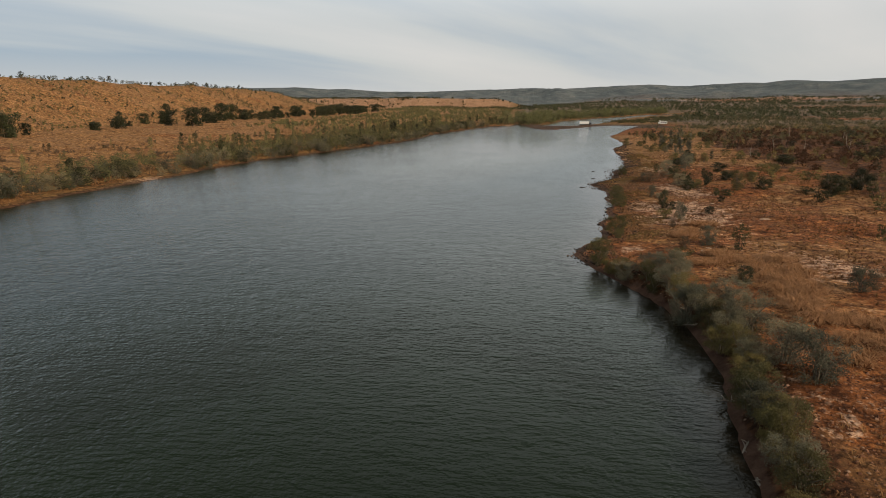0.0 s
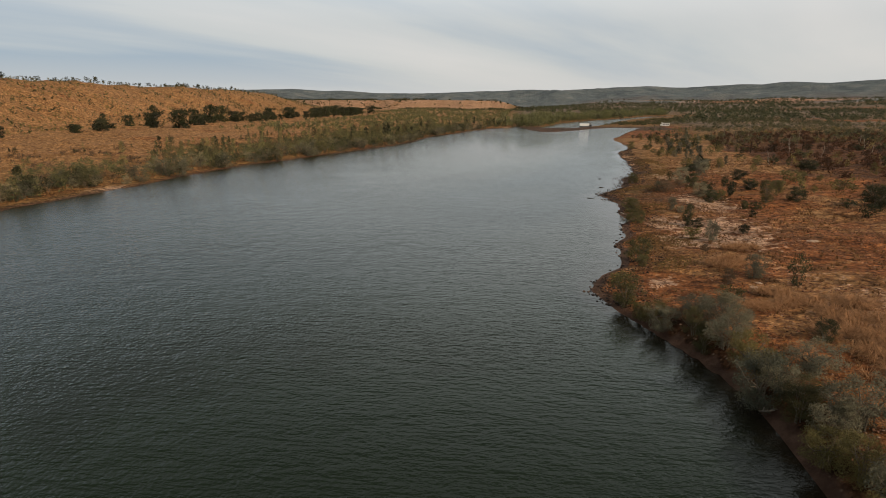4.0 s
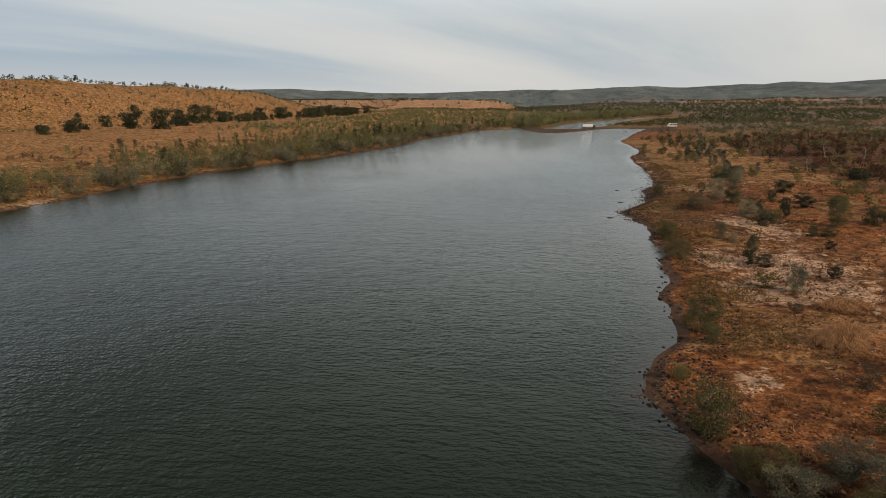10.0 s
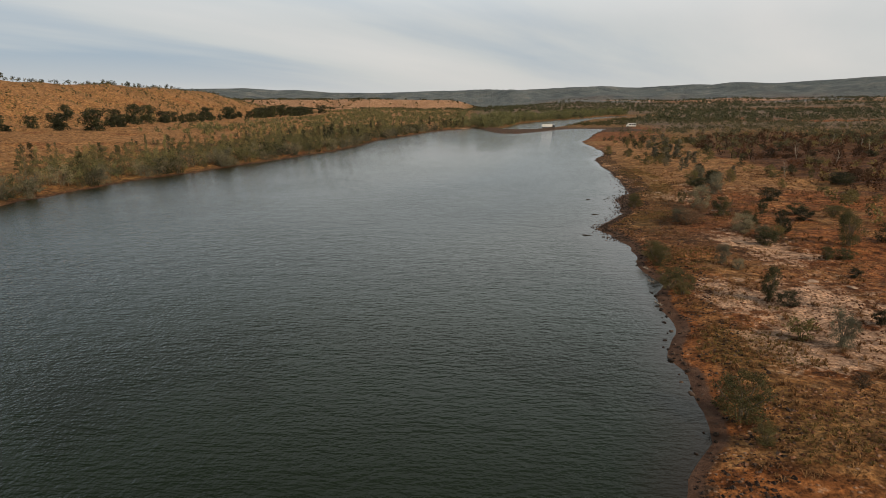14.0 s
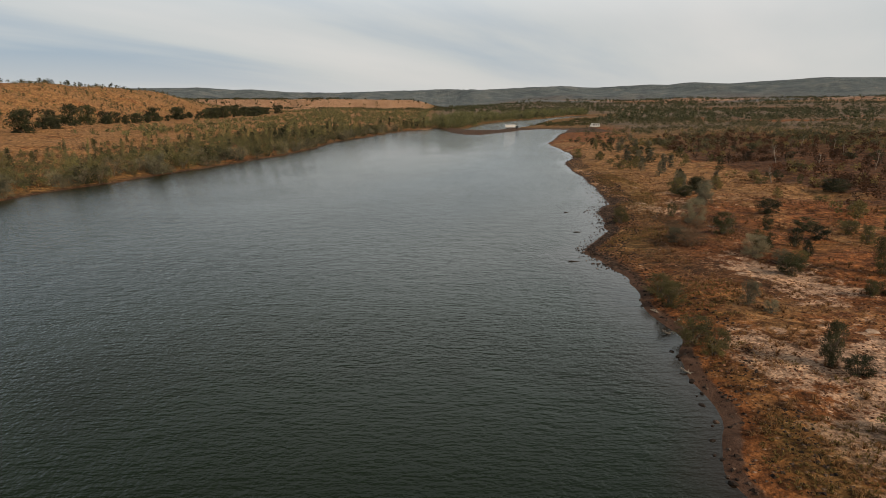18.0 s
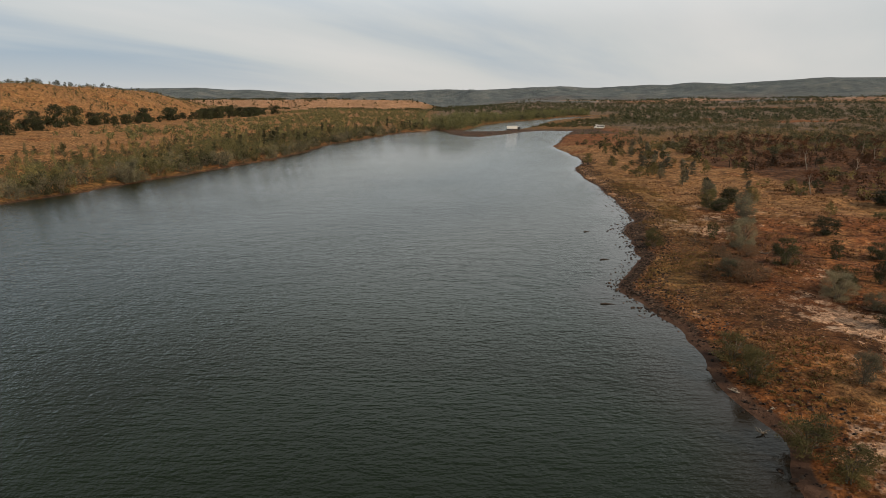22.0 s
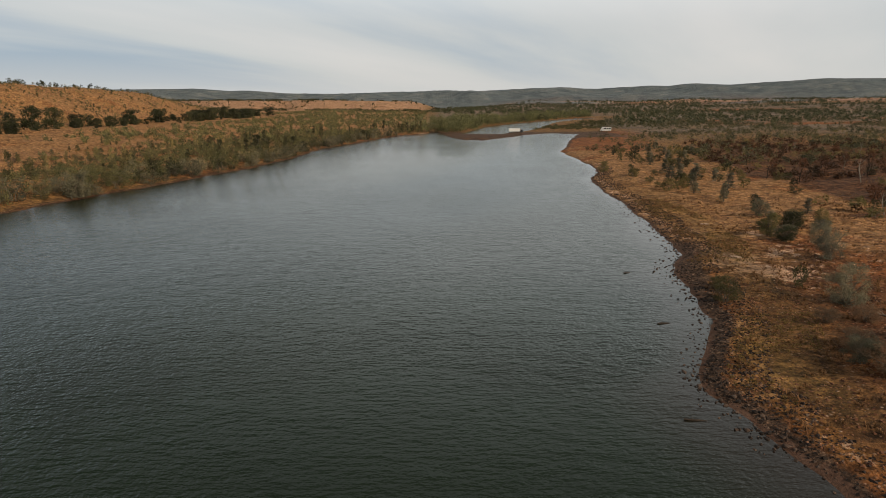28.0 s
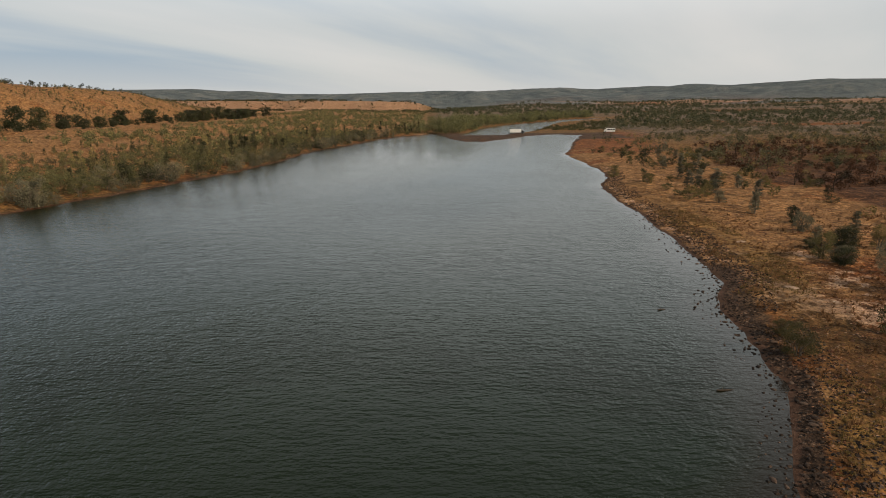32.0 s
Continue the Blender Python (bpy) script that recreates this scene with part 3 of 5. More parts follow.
    pale = pale + 0.46 * right * step(y, 208, 222) * (1 - step(y, 330, 420)) * np.exp(-((dd - 2.2) / 2.0) ** 2)
    pale = pale + 0.9 * np.exp(-((x + 107) / 3.0) ** 2 - ((y - 163) / 9.0) ** 2) + 0.9 * np.exp(-((x + 6) / 16) ** 2 - ((y - 606) / 14) ** 2)
    pale = pale + 0.22 * np.exp(-((x - 38) / 14) ** 2 - ((y - 96) / 38) ** 2) + 0.55 * (1 - right) * step(y, 1500, 1800) * (1 - step(r, 2400, 2800))
    band = np.exp(-(((r - 2800 + 500 * fbm(x / 500, y / 500, 93)) / 330.0) ** 2)) * step(x, 150, 400)
    pale = pale + 0.55 * band
    col = np.clip(np.stack([grass, gravel, ash_and_shade, pale], -1), 0, 1).astype(np.float32)
    at = ob.data.color_attributes.new("cover", "FLOAT_COLOR", "POINT")
    at.data.foreach_set("color", col.ravel())
    # how far the haze-tinted woodland colour covers the ground
    wa = ob.data.attributes.new("hazy_woods", "FLOAT", "POINT")
    hazy_woods = np.clip(step(r + 300 * fbm(x / 300, y / 300, 95), 2200, 2900) - 0.9 * band * step(fbm(x / 200, y / 90, 97), -0.1, 0.15), 0, 1)
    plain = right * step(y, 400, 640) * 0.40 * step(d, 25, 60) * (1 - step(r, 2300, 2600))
    hazy_woods = np.clip(hazy_woods + plain * (0.6 + 0.8 * vnoise(x / 45, y / 30, 99)), 0, 1) * (1 - 0.85 * band * step(fbm(x / 220, y / 90, 97), -0.1, 0.12))
    hazy_woods = hazy_woods * (1 - np.clip(clearing(x, y) * 1.4, 0, 1))
    wa.data.foreach_set("value", hazy_woods.astype(np.float32))
    ma = ob.data.attributes.new("meadow", "FLOAT", "POINT")
    meadow = right * step(y, 280, 420) * step(d, 30, 60) * (1 - 0.7 * burnt_share(x, y)) * (1 - step(r, 2300, 2700))
    meadow = np.clip(meadow + 1.2 * step(y, 612, 640) * step(x, -60, 0) * (1 - step(r, 2300, 2700)) * step(d, -0.5, 0.5) + right * 0.9 * (0.6 * np.exp(-((x - 24.5) / 2.4) ** 2 - ((y - 143) / 6) ** 2) + np.exp(-((x - 28.5) / 3) ** 2 - ((y - 171) / 9) ** 2) + np.exp(-((x - 21.5) / 3) ** 2 - ((y - 112) / 16) ** 2) + np.exp(-((d - 8) / 5) ** 2 - ((y - 225) / 60) ** 2)) * step(d, 1.5, 4), 0, 1)
    meadow = np.clip(meadow + (1 - right) * (0.75 + 0.8 * fbm(x / 20, y / 20, 86)) * (1 - step(d, 25, 80)) * step(d, 0.5, 2.5), 0, 1)
    meadow = meadow * (1 - np.clip(clearing(x, y) * 1.4, 0, 1))
    ma.data.foreach_set("value", meadow.astype(np.float32))
    ca = ob.data.attributes.new("clay", "FLOAT", "POINT")
    wet = along([(0, 0.3), (76, 0.6), (92, 0.7), (100, 0.9), (130, 1.1), (152, 0.8), (162, 0.4), (200, 0.6), (240, 0.5), (330, 0.6)], y)
    ca.data.foreach_set("value", (right * (y > 0) * (1 - step(d, 0.5 * wet, 1.9 * wet)) * (1 - step(y, 330, 400))).astype(np.float32))
    tagged(ob, "red soil plain with dry golden grass, gravel shores and low hills", "ground", kind="structure")


def make_water():
    xs = np.concatenate([spans((-124, -56, 2.0), (-56, 4, 6), (4, 66, 2), (66, 130, 3)), far_steps(130, 345, 8, 1.1)])
    ys = np.concatenate([spans((-400, 20, 20), (20, 340, 1.8), (340, 660, 4)), far_steps(660, 1200, 6, 1.03)])
    ob, x, y = grid_object("water", xs, ys, lambda a, b: a * 0, WATER)
    d = inland(x, y)
    reach = along([(0, 2.2), (90, 2.6), (110, 4.0), (130, 6.5), (170, 8.5), (220, 7.5), (260, 3.5)], y) * step(x, -20, 0) + 1.6
    s = step(d, -reach * (0.6 + 0.8 * vnoise(x / 9, y / 9, 91)), 0.3).astype(np.float32) * 0.9
    at = ob.data.attributes.new("shallow", "FLOAT", "POINT")
    at.data.foreach_set("value", s)
    tagged(ob, "dark green river water with small wind ripples", "river", kind="structure")


make_ground()
make_water()


# ---- plants ----
rng = np.random.default_rng(7)


def ground_at(x, y):
    return float(height(np.array([x]), np.array([y]))[0])


def tube(points, radii, sides=5):
    """A tapered limb through the points."""
    pts = np.asarray(points, float)
    out, faces = [], []
    for i, p in enumerate(pts):
        way = pts[min(i + 1, len(pts) - 1)] - pts[max(i - 1, 0)]
        way = way / (np.linalg.norm(way) + 1e-9)
        a = np.cross(way, (0.31, 0.83, 0.46))
        a = a / np.linalg.norm(a)
        b = np.cross(way, a)
        for k in range(sides):
            w = 2 * math.pi * k / sides
            out.append(p + radii[i] * (a * math.cos(w) + b * math.sin(w)))
    for i in range(len(pts) - 1):
        for k in range(sides):
            q = (k + 1) % sides
            faces.append((i * sides + k, i * sides + q, (i + 1) * sides + q, (i + 1) * sides + k))
    return np.array(out), np.array(faces)


def joined(pieces):
    vs, fs, n = [], [], 0
    for v, f in pieces:
        vs.append(v)
        fs.append(f + n)
        n += len(v)
    return np.concatenate(vs), np.concatenate(fs)


def leaves(centres, per, spread, size, g, droop=0.0, squash=0.8):
    """Small pointed leaves scattered round the clump centres."""
    c = np.repeat(np.asarray(centres, float), per, 0)
    n = len(c)
    off = g.normal(size=(n, 3))
    off = off / np.linalg.norm(off, axis=1)[:, None] * (g.random((n, 1)) ** 0.45) * spread
    off[:, 2] *= squash
    c = c + off
    u = g.normal(size=(n, 3))
    u[:, 2] -= droop
    u /= np.linalg.norm(u, axis=1)[:, None]
    v = np.cross(u, g.normal(size=(n, 3)))
    v /= np.linalg.norm(v, axis=1)[:, None] + 1e-9
    s = size * (0.6 + 0.8 * g.random((n, 1)))
    verts = np.stack([c - u * s, c + u * s * 0.7 + v * s * 0.62, c + u * s * 0.7 - v * s * 0.62], 1).reshape(-1, 3)
    return verts, np.arange(n * 3).reshape(-1, 3)


def part(name, mesh_data, parent, label=""):
    ob = new(name, mesh_data)
    ob.parent = parent
    if label:
        tagged(ob, label)
    return ob


def shrub(name, seed, tall, wide, stems, clumps, per, size, leaf, bark, label, category, group, flat=0.75, droop=0.0, base=0.12, trunk=False, split=False, column=False, lump=0.125):
    """A plant: an Empty at its foot with trunk or stems, and a crown of many small leaves in uneven clumps."""
    g = np.random.default_rng(seed)
    root = tagged(new(name), label, category, group)
    limbs, centres, stem_sets = [], [], []
    for s in range(stems):
        first = len(limbs)
        w = 2 * math.pi * (s + 0.6 * g.random()) / stems
        reach = wide * 0.5 * (0.35 + 0.6 * g.random()) * (1 if stems > 1 else 0.15)
        top = tall * (0.62 + 0.36 * g.random())
        bend = 0.55 + 0.25 * g.random()
        p = [(0.06 * wide * math.cos(w), 0.06 * wide * math.sin(w), -0.25),
             (reach * bend * 0.35 * math.cos(w), reach * bend * 0.35 * math.sin(w), top * 0.35),
             (reach * bend * math.cos(w + 0.2), reach * bend * math.sin(w + 0.2), top * 0.68),
             (reach * math.cos(w + 0.3), reach * math.sin(w + 0.3), top * 0.95)]
        r = 0.022 * tall * (0.85 if trunk else 1.0)
        limbs.append(tube(p, (r, r * 0.75, r * 0.5, r * 0.2), 5 if split else 3))
        centres += [p[3], tuple(0.5 * (np.array(p[2]) + np.array(p[3])))]
        for b in range(3 if trunk else 2):
            a = g.random() * 6.28
            k = 0.3 + 0.35 * g.random()
            q0 = np.array(p[1]) * (1 - k) + np.array(p[2]) * k if not trunk else np.array(p[2]) * (1 - k) + np.array(p[3]) * k
            q1 = q0 + np.array((math.cos(a) * wide * 0.28, math.sin(a) * wide * 0.28, tall * 0.16))
            limbs.append(tube([q0, 0.5 * (q0 + q1) + (0, 0, 0.03 * tall), q1], (r * 0.45, r * 0.32, r * 0.12), 4 if split else 3))
            centres.append(tuple(q1))
        stem_sets.append(limbs[first:])
    centres = [] if column else centres[::3]
    while len(centres) < clumps:
        a, rr, h = g.random() * 6.28, wide * 0.5 * math.sqrt(g.random()) * 0.85, g.random()
        lim = math.sqrt(max(0.05, 1 - (2 * h - 1) ** 2 * 0.7)) if not column else 1.0 - 0.75 * h
        centres.append((rr * lim * math.cos(a), rr * lim * math.sin(a), tall * (base + (0.92 - base) * h)))
    if split:
        for one in stem_sets:
            v, f = joined(one)
            part("stem", quads("stem", v, f, bark, True), root)
    else:
        v, f = joined(limbs)
        part("trunk", quads("trunk", v, f, bark, True), root)
    v, f = leaves(np.array(centres), per, lump * (tall + wide), size, g, droop, flat)
    v[:, 2] = np.maximum(v[:, 2], 0.02)
    part("crown", quads("crown", v, f, leaf), root)
    return root


class Kind:
    """One plant or stone, built once, and the places where it stands."""

    def __init__(self, proto):
        self.proto, self.spots = proto, []

    def put(self, x, y, sx=1.0, sz=None, label="", lift=-0.05):
        sz = sx if sz is None else sz
        m = Matrix.Translation((x, y, ground_at(x, y) + lift)) @ Matrix.Rotation(rng.random() * 6.28, 4, "Z") @ Matrix.Diagonal((sx, sx, sz, 1))
        self.spots.append((m, label))

    def plant(self):
        for m, label in self.spots[1:]:
            ob = copy_thing(self.proto, m)
            if label:
                tagged(ob, label)
        if self.spots:
            self.proto.matrix_basis = self.spots[0][0]
            if self.spots[0][1]:
                tagged(self.proto, self.spots[0][1])
        else:
            for o in (*self.proto.children_recursive, self.proto):
                bpy.data.objects.remove(o)


def kinds(count, name, seed, **how):
    return [Kind(shrub(name, seed + i, **how)) for i in range(count)]


NEAR = dict(stems=6, clumps=64, per=120, size=0.062, base=0.02, split=True, lump=0.066)
GREY = kinds(3, "shrub", 100, tall=4.0, wide=5.0, leaf=LEAF_GREY, bark=BARK, label="grey-green bushy shrub on the red river bank", category="shrub", group="bank shrubs", **NEAR)
OLIVE = kinds(3, "shrub", 120, tall=4.0, wide=5.0, leaf=LEAF_OLIVE, bark=BARK, label="olive-green shrub beside the water on stony ground", category="shrub", group="bank shrubs", **NEAR)
DARK = kinds(2, "shrub", 140, tall=4.0, wide=4.0, leaf=LEAF_DARK, bark=BARK, label="dark green upright bush on pale stony soil", category="shrub", group="bank shrubs", **NEAR)
LOW = dict(stems=3, clumps=26, per=34, size=0.15, base=0.02, lump=0.08)
BURNT = kinds(4, "scorched_shrub", 160, tall=4.0, wide=4.6, leaf=LEAF_BURNT, bark=CHAR, label="scorched red-brown shrub on burnt ground", category="shrub", group="scorched scrub", **LOW)
SCRUB = kinds(4, "scrub_bush", 180, tall=3.6, wide=4.4, leaf=LEAF_OLIVE, bark=BARK, label="small olive scrub bush in dry grass", category="shrub", group="plain scrub", **LOW)
DARKSCRUB = kinds(3, "scrub_bush", 190, tall=4.2, wide=5.0, leaf=LEAF_DARK, bark=CHAR, label="dark scrub bush on the burnt plain", category="shrub", group="plain scrub", **LOW)
RIVER = kinds(4, "river_shrub", 200, tall=4.5, wide=6.0, leaf=LEAF_RIVER, bark=BARK, label="dense grey-green shrub along the far river bank", category="shrub", group="far bank shrubs", **LOW)
DEEP = kinds(2, "river_shrub", 210, tall=4.5, wide=6.0, leaf=LEAF_SHADY, bark=BARK, label="dark olive shrub along the far river bank", category="shrub", group="far bank shrubs", **LOW)
DUSKY = kinds(2, "young_tree", 226, tall=6.5, wide=4.6, leaf=LEAF_SHADY, bark=BARK, label="dark green young tree behind the far river bank", category="tree", group="far bank trees", stems=1, clumps=26, per=34, size=0.17, base=0.03, trunk=True, column=True, lump=0.075)
YOUNG = kinds(4, "young_tree", 220, tall=6.5, wide=4.4, leaf=LEAF_GREEN, bark=BARK, label="slender young green tree behind the far river bank", category="tree", group="far bank trees", stems=1, clumps=26, per=34, size=0.17, base=0.03, trunk=True, column=True, lump=0.075)
SLENDER = kinds(3, "sapling", 230, tall=6.0, wide=3.0, leaf=LEAF_GREY, bark=BARK, label="slender feathery grey-olive sapling in dry grass", category="tree", group="bank saplings", stems=2, clumps=40, per=44, size=0.12, base=0.02, trunk=True, column=True, lump=0.06)
ROUND = kinds(4, "hill_foot_tree", 240, tall=10.0, wide=12.0, leaf=LEAF_DARK, bark=BARK, label="large dark green round tree at the foot of the hill", category="tree", group="hill foot trees", stems=3, clumps=42, per=70, size=0.34, base=0.0, trunk=True, lump=0.085)
DRY = kinds(2, "shrub", 150, tall=4.0, wide=5.0, leaf=LEAF_DRY, bark=BARK, label="dry brown feathery shrub on red stony soil", category="shrub", group="bank shrubs", **NEAR)
RIDGE = kinds(3, "ridge_tree", 260, tall=6.0, wide=5.5, leaf=LEAF_DARK, bark=BARK, label="small sparse tree on the crest of the golden hill", category="tree", group="ridge trees", stems=1, clumps=14, per=28, size=0.26, base=0.30, flat=0.75, trunk=True, lump=0.085)

# bushes of the right bank: x, y, width, height
GREY_SPOTS = [(20.1, 72.5, 5.0, 3.0), (18.8, 59.8, 4.8, 4.4), (22.6, 54.1, 5.0, 3.8), (22.7, 46.8, 4.6, 3.9), (23.8, 43.8, 4.6, 3.6), (23.5, 62.2, 4.6, 2.8),
              (37.8, 65.7, 3.6, 3.0), (15.2, 73.9, 3.8, 2.4), (18.6, 75.6, 4.2, 2.2), (20.3, 69.6, 3.6, 2.5), (29.3, 90, 3.1, 2.9), (30.8, 112, 2.7, 3.6),
              (31.2, 138.8, 2.1, 2.9), (42, 158.6, 4.3, 3.1), (43.6, 155, 2.7, 2.1), (32.4, 136.6, 1.7, 1.5), (44.4, 184.2, 5.2, 4.6), (54.2, 202.4, 4.2, 4.6),
              (57.5, 209.7, 3.9, 4.4), (55.8, 216, 4.2, 2.4), (62.6, 236.7, 4.2, 3.6), (35.4, 168.8, 3.6, 2.6)]
OLIVE_SPOTS = [(12.8, 81.2, 4.4, 4.0), (14.6, 76, 3.4, 2.2), (18.6, 41.4, 3.8, 3.0), (17.6, 35.6, 2.8, 3.1), (13.7, 77.3, 2.1, 1.8), (17.8, 100.6, 4.3, 3.6),
               (17.7, 97, 2.0, 1.7), (52.6, 148.6, 4.0, 5.0), (22.6, 131.5, 3.8, 2.8), (24, 141, 3.6, 3.0), (22.9, 128, 3.0, 2.4), (32.3, 186.4, 3.6, 3.2),
               (13, 89.3, 1.9, 1.4), (24.3, 145, 4.6, 2.4), (44, 160.6, 3.5, 3.4), (62.3, 224.5, 4.6, 3.4), (54.8, 219, 4.0, 4.2), (66.1, 223.2, 3.3, 3.8),
               (61.3, 164.3, 2.9, 3.0), (62.7, 170.7, 3.7, 2.3), (44.8, 153, 2.6, 2.4), (55.2, 320.5, 4.5, 4.0), (33.6, 191, 2.4, 1.8)]
DARK_SPOTS = [(26.9, 68.1, 2.0, 2.2), (71, 143, 7.5, 5.0), (78.5, 146.5, 6.2, 5.0), (30.6, 124.6, 2.2, 4.2), (31.6, 122.8, 2.5, 1.7), (37.2, 116.8, 1.9, 1.7),
              (44.3, 133, 1.8, 1.3), (45.8, 141.5, 1.9, 2.0), (58.7, 149.1, 4.3, 3.2), (50.6, 163.9, 2.1, 3.1), (58.8, 175, 4.3, 2.2), (48.2, 142, 2.8, 1.7),
              (41.8, 149.8, 3.3, 2.7), (47.7, 156.3, 1.7, 2.8), (55.8, 166.9, 3.5, 2.3), (60.9, 223.4, 4.6, 3.6), (61, 190.6, 5.0, 3.0), (90, 216, 7.0, 3.4),
              (43.8, 171.6, 3.8, 3.6), (55.1, 214.6, 4.0, 2.8), (52.6, 175.1, 1.9, 2.7), (85.5, 382, 4.6, 4.2), (57.4, 225.6, 2.5, 1.7), (66, 245, 3.0, 3.6)]
DRY_SPOTS = [(25.2, 86.8, 1.8, 2.0), (36.2, 166, 5.2, 2.6), (36.6, 171.4, 3.4, 2.2), (38.5, 178.5, 3.0, 1.6), (42.6, 178.5, 3.2, 1.8), (27.6, 104, 1.6, 1.2)]
SAPLINGS = [(63.6, 254, 2.9, 5.8), (66.5, 278, 4.0, 4.6), (67, 260.4, 2.8, 5.6), (73, 301.5, 4.4, 5.4), (76.5, 299, 4.8, 5.6), (75.5, 335, 4.0, 6.6), (83.3, 329, 4.6, 4.4),
            (88.5, 352.7, 4.2, 6.0), (66.6, 293, 4.2, 6.4), (73.5, 272, 3.4, 5.5), (71.4, 310.6, 3.4, 6.0), (62.5, 266.7, 3.4, 4.4), (72.8, 238.2, 2.8, 4.2), (91.9, 384.4, 4.0, 6.0),
            (77.3, 288.3, 3.2, 5.0), (95, 352.5, 3.2, 5.6), (110.5, 383.3, 3.8, 6.0), (98.9, 384, 3.2, 5.2), (84.5, 343, 3.4, 5.6), (104, 410, 4.0, 6.0), (61, 230, 2.4, 3.6)]


def plant_right_bank():
    for spots, family, size in ((GREY_SPOTS, GREY, (5.0, 4.0)), (OLIVE_SPOTS, OLIVE, (5.0, 4.0)), (DARK_SPOTS, DARK, (4.0, 4.0)), (DRY_SPOTS, DRY, (5.0, 4.0))):
        for i, (x, y, w, h) in enumerate(spots):
            family[i % len(family)].put(x, y, w / size[0], h / size[1])
    # thick growth hanging over the steep bank
    for i in range(24):
        y = 18 + 55 * (i + 0.7 * rng.random()) / 24
        x = float(right_shore(y)) + 0.5 + 1.5 * rng.random()
        (OLIVE if i % 3 else GREY)[i % 3].put(x, y, 0.55 + 0.3 * rng.random(), 0.5 + 0.3 * rng.random(), "olive shrub hanging over the steep dark bank" if i % 3 else "")
    # open scrub on the bank and plain
    n = 0
    while n < 170:
        y = 20 + 400 * rng.random() ** 0.9
        d = 10 + 110 * rng.random()
        x = float(right_shore(y)) + d
        if y < 250 and d < 40 and rng.random() < 0.94:
            continue
        if float(burnt_share(x, y)) > 0.5 or float(fbm(x / 15, y / 15, 101)) < -0.12:
            continue
        (SCRUB if rng.random() < 0.75 else DARKSCRUB)[n % 3].put(x, y, 0.35 + 0.6 * rng.random(), 0.35 + 0.6 * rng.random())
        n += 1
    # slender saplings along the edge of the scrub
    for i, (x, y, w, h) in enumerate(SAPLINGS):
        SLENDER[i % 3].put(x, y, w / 3.3, h / 7.8)
    # the scorched belt
    n = 0
    while n < 290:
        y, x = 90 + 340 * rng.random(), 55 + 220 * rng.random()
        if float(burnt_share(x, y)) < 0.35:
            continue
        k = rng.random()
        family = BURNT if k < 0.6 else (DARKSCRUB if k < 0.88 else SCRUB)
        family[n % 3].put(x, y, 0.5 + 0.7 * rng.random(), 0.5 + 0.6 * rng.random())
        n += 1


def plant_left_bank():
    # the dense belt by the water
    n = 0
    while n < 290:
        y = 95 + 480 * rng.random() ** 1.1
        d = 1.0 + 12 * rng.random() ** 1.4
        x = float(left_shore(y)) - d - 4.5 * float(1 - step(y, 150, 190))
        if float(fbm(y / 16, y * 0, 111)) < -0.22 and rng.random() < 0.7:
            continue
        big = 0.5 + 0.8 * rng.random() ** 1.5
        (DEEP[n % 2] if rng.random() < 0.34 else RIVER[n % 4]).put(x, y, big, big * (0.75 + 0.5 * rng.random()))
        n += 1
    # young trees behind it
    n = 0
    while n < 290:
        y = 95 + 560 * rng.random()
        d = 6 + 100 * rng.random() ** 1.3
        x = float(left_shore(y)) - d
        if float(fbm(x / 22, y / 22, 115)) < -0.1 - 0.1 * (y > 330):
            continue
        back = 1 - 0.62 * float(step(d, 30, 90))
        (DUSKY[n % 2] if rng.random() < 0.4 else YOUNG[n % 4]).put(x, y, (0.45 + 0.7 * rng.random()) * (0.4 + 0.6 * back), (0.65 + 1.0 * rng.random() ** 1.2) * back)
        n += 1
    # the dark row at the foot of the hill
    y, n = 230.0, 0
    while y < 1150:
        if float(vnoise(np.array([y / 30.0]), np.array([0.0]), 121)[0]) > 0.1:
            big = 0.4 + 1.05 * rng.random() ** 1.5
            ROUND[n % 4].put(-288 + 13 * rng.normal(), y, big * (0.85 + 0.4 * rng.random()), big * (0.9 + 0.4 * rng.random()))
        n += 1
        y += 3 + 9 * rng.random()
    # sparse trees along the crest
    y, n = 250.0, 0
    while y < 1130:
        x = -406 - 34 * rng.random()
        small = 0.45 + 0.6 * rng.random() ** 1.5
        RIDGE[n % 3].put(x, y, small * (0.8 + 0.5 * rng.random()), small)
        n += 1
        y += 1.5 + 7 * rng.random() ** 2 + 12 * (rng.random() < 0.1)


plant_right_bank()
plant_left_bank()
for family in (GREY, OLIVE, DARK, DRY, BURNT, SCRUB, DARKSCRUB, RIVER, DEEP, YOUNG, DUSKY, SLENDER, ROUND, RIDGE):
    for kind in family:
        kind.plant()


def stand(name, label, xs, ys, tall, wide, size, per, clumps, leaf, seed, low=0.0):
    """Woods too far and too many to count: one mesh of leafy clumps standing on the ground."""
    g = np.random.default_rng(seed)
    zs = height(xs, ys)
    h = tall * (0.6 + 0.7 * g.random(len(xs)))
    if low:
        h = h * (1 - low * step(left_shore(ys) - xs, 18, 75))
    w = wide * (0.6 + 0.7 * g.random(len(xs)))
    c = []
    for k in range(clumps):
        a, r, f = g.random(len(xs)) * 6.28, np.sqrt(g.random(len(xs))) * 0.42 * w, 0.12 + 0.76 * g.random(len(xs))
        c.append(np.stack([xs + r * np.cos(a), ys + r * np.sin(a), zs + h * f], -1))
    v, f = leaves(np.concatenate(c), per, wide * 0.32, size, g)
    return tagged(new(name, quads(name, v, f, leaf)), label, "woods", kind="stuff")


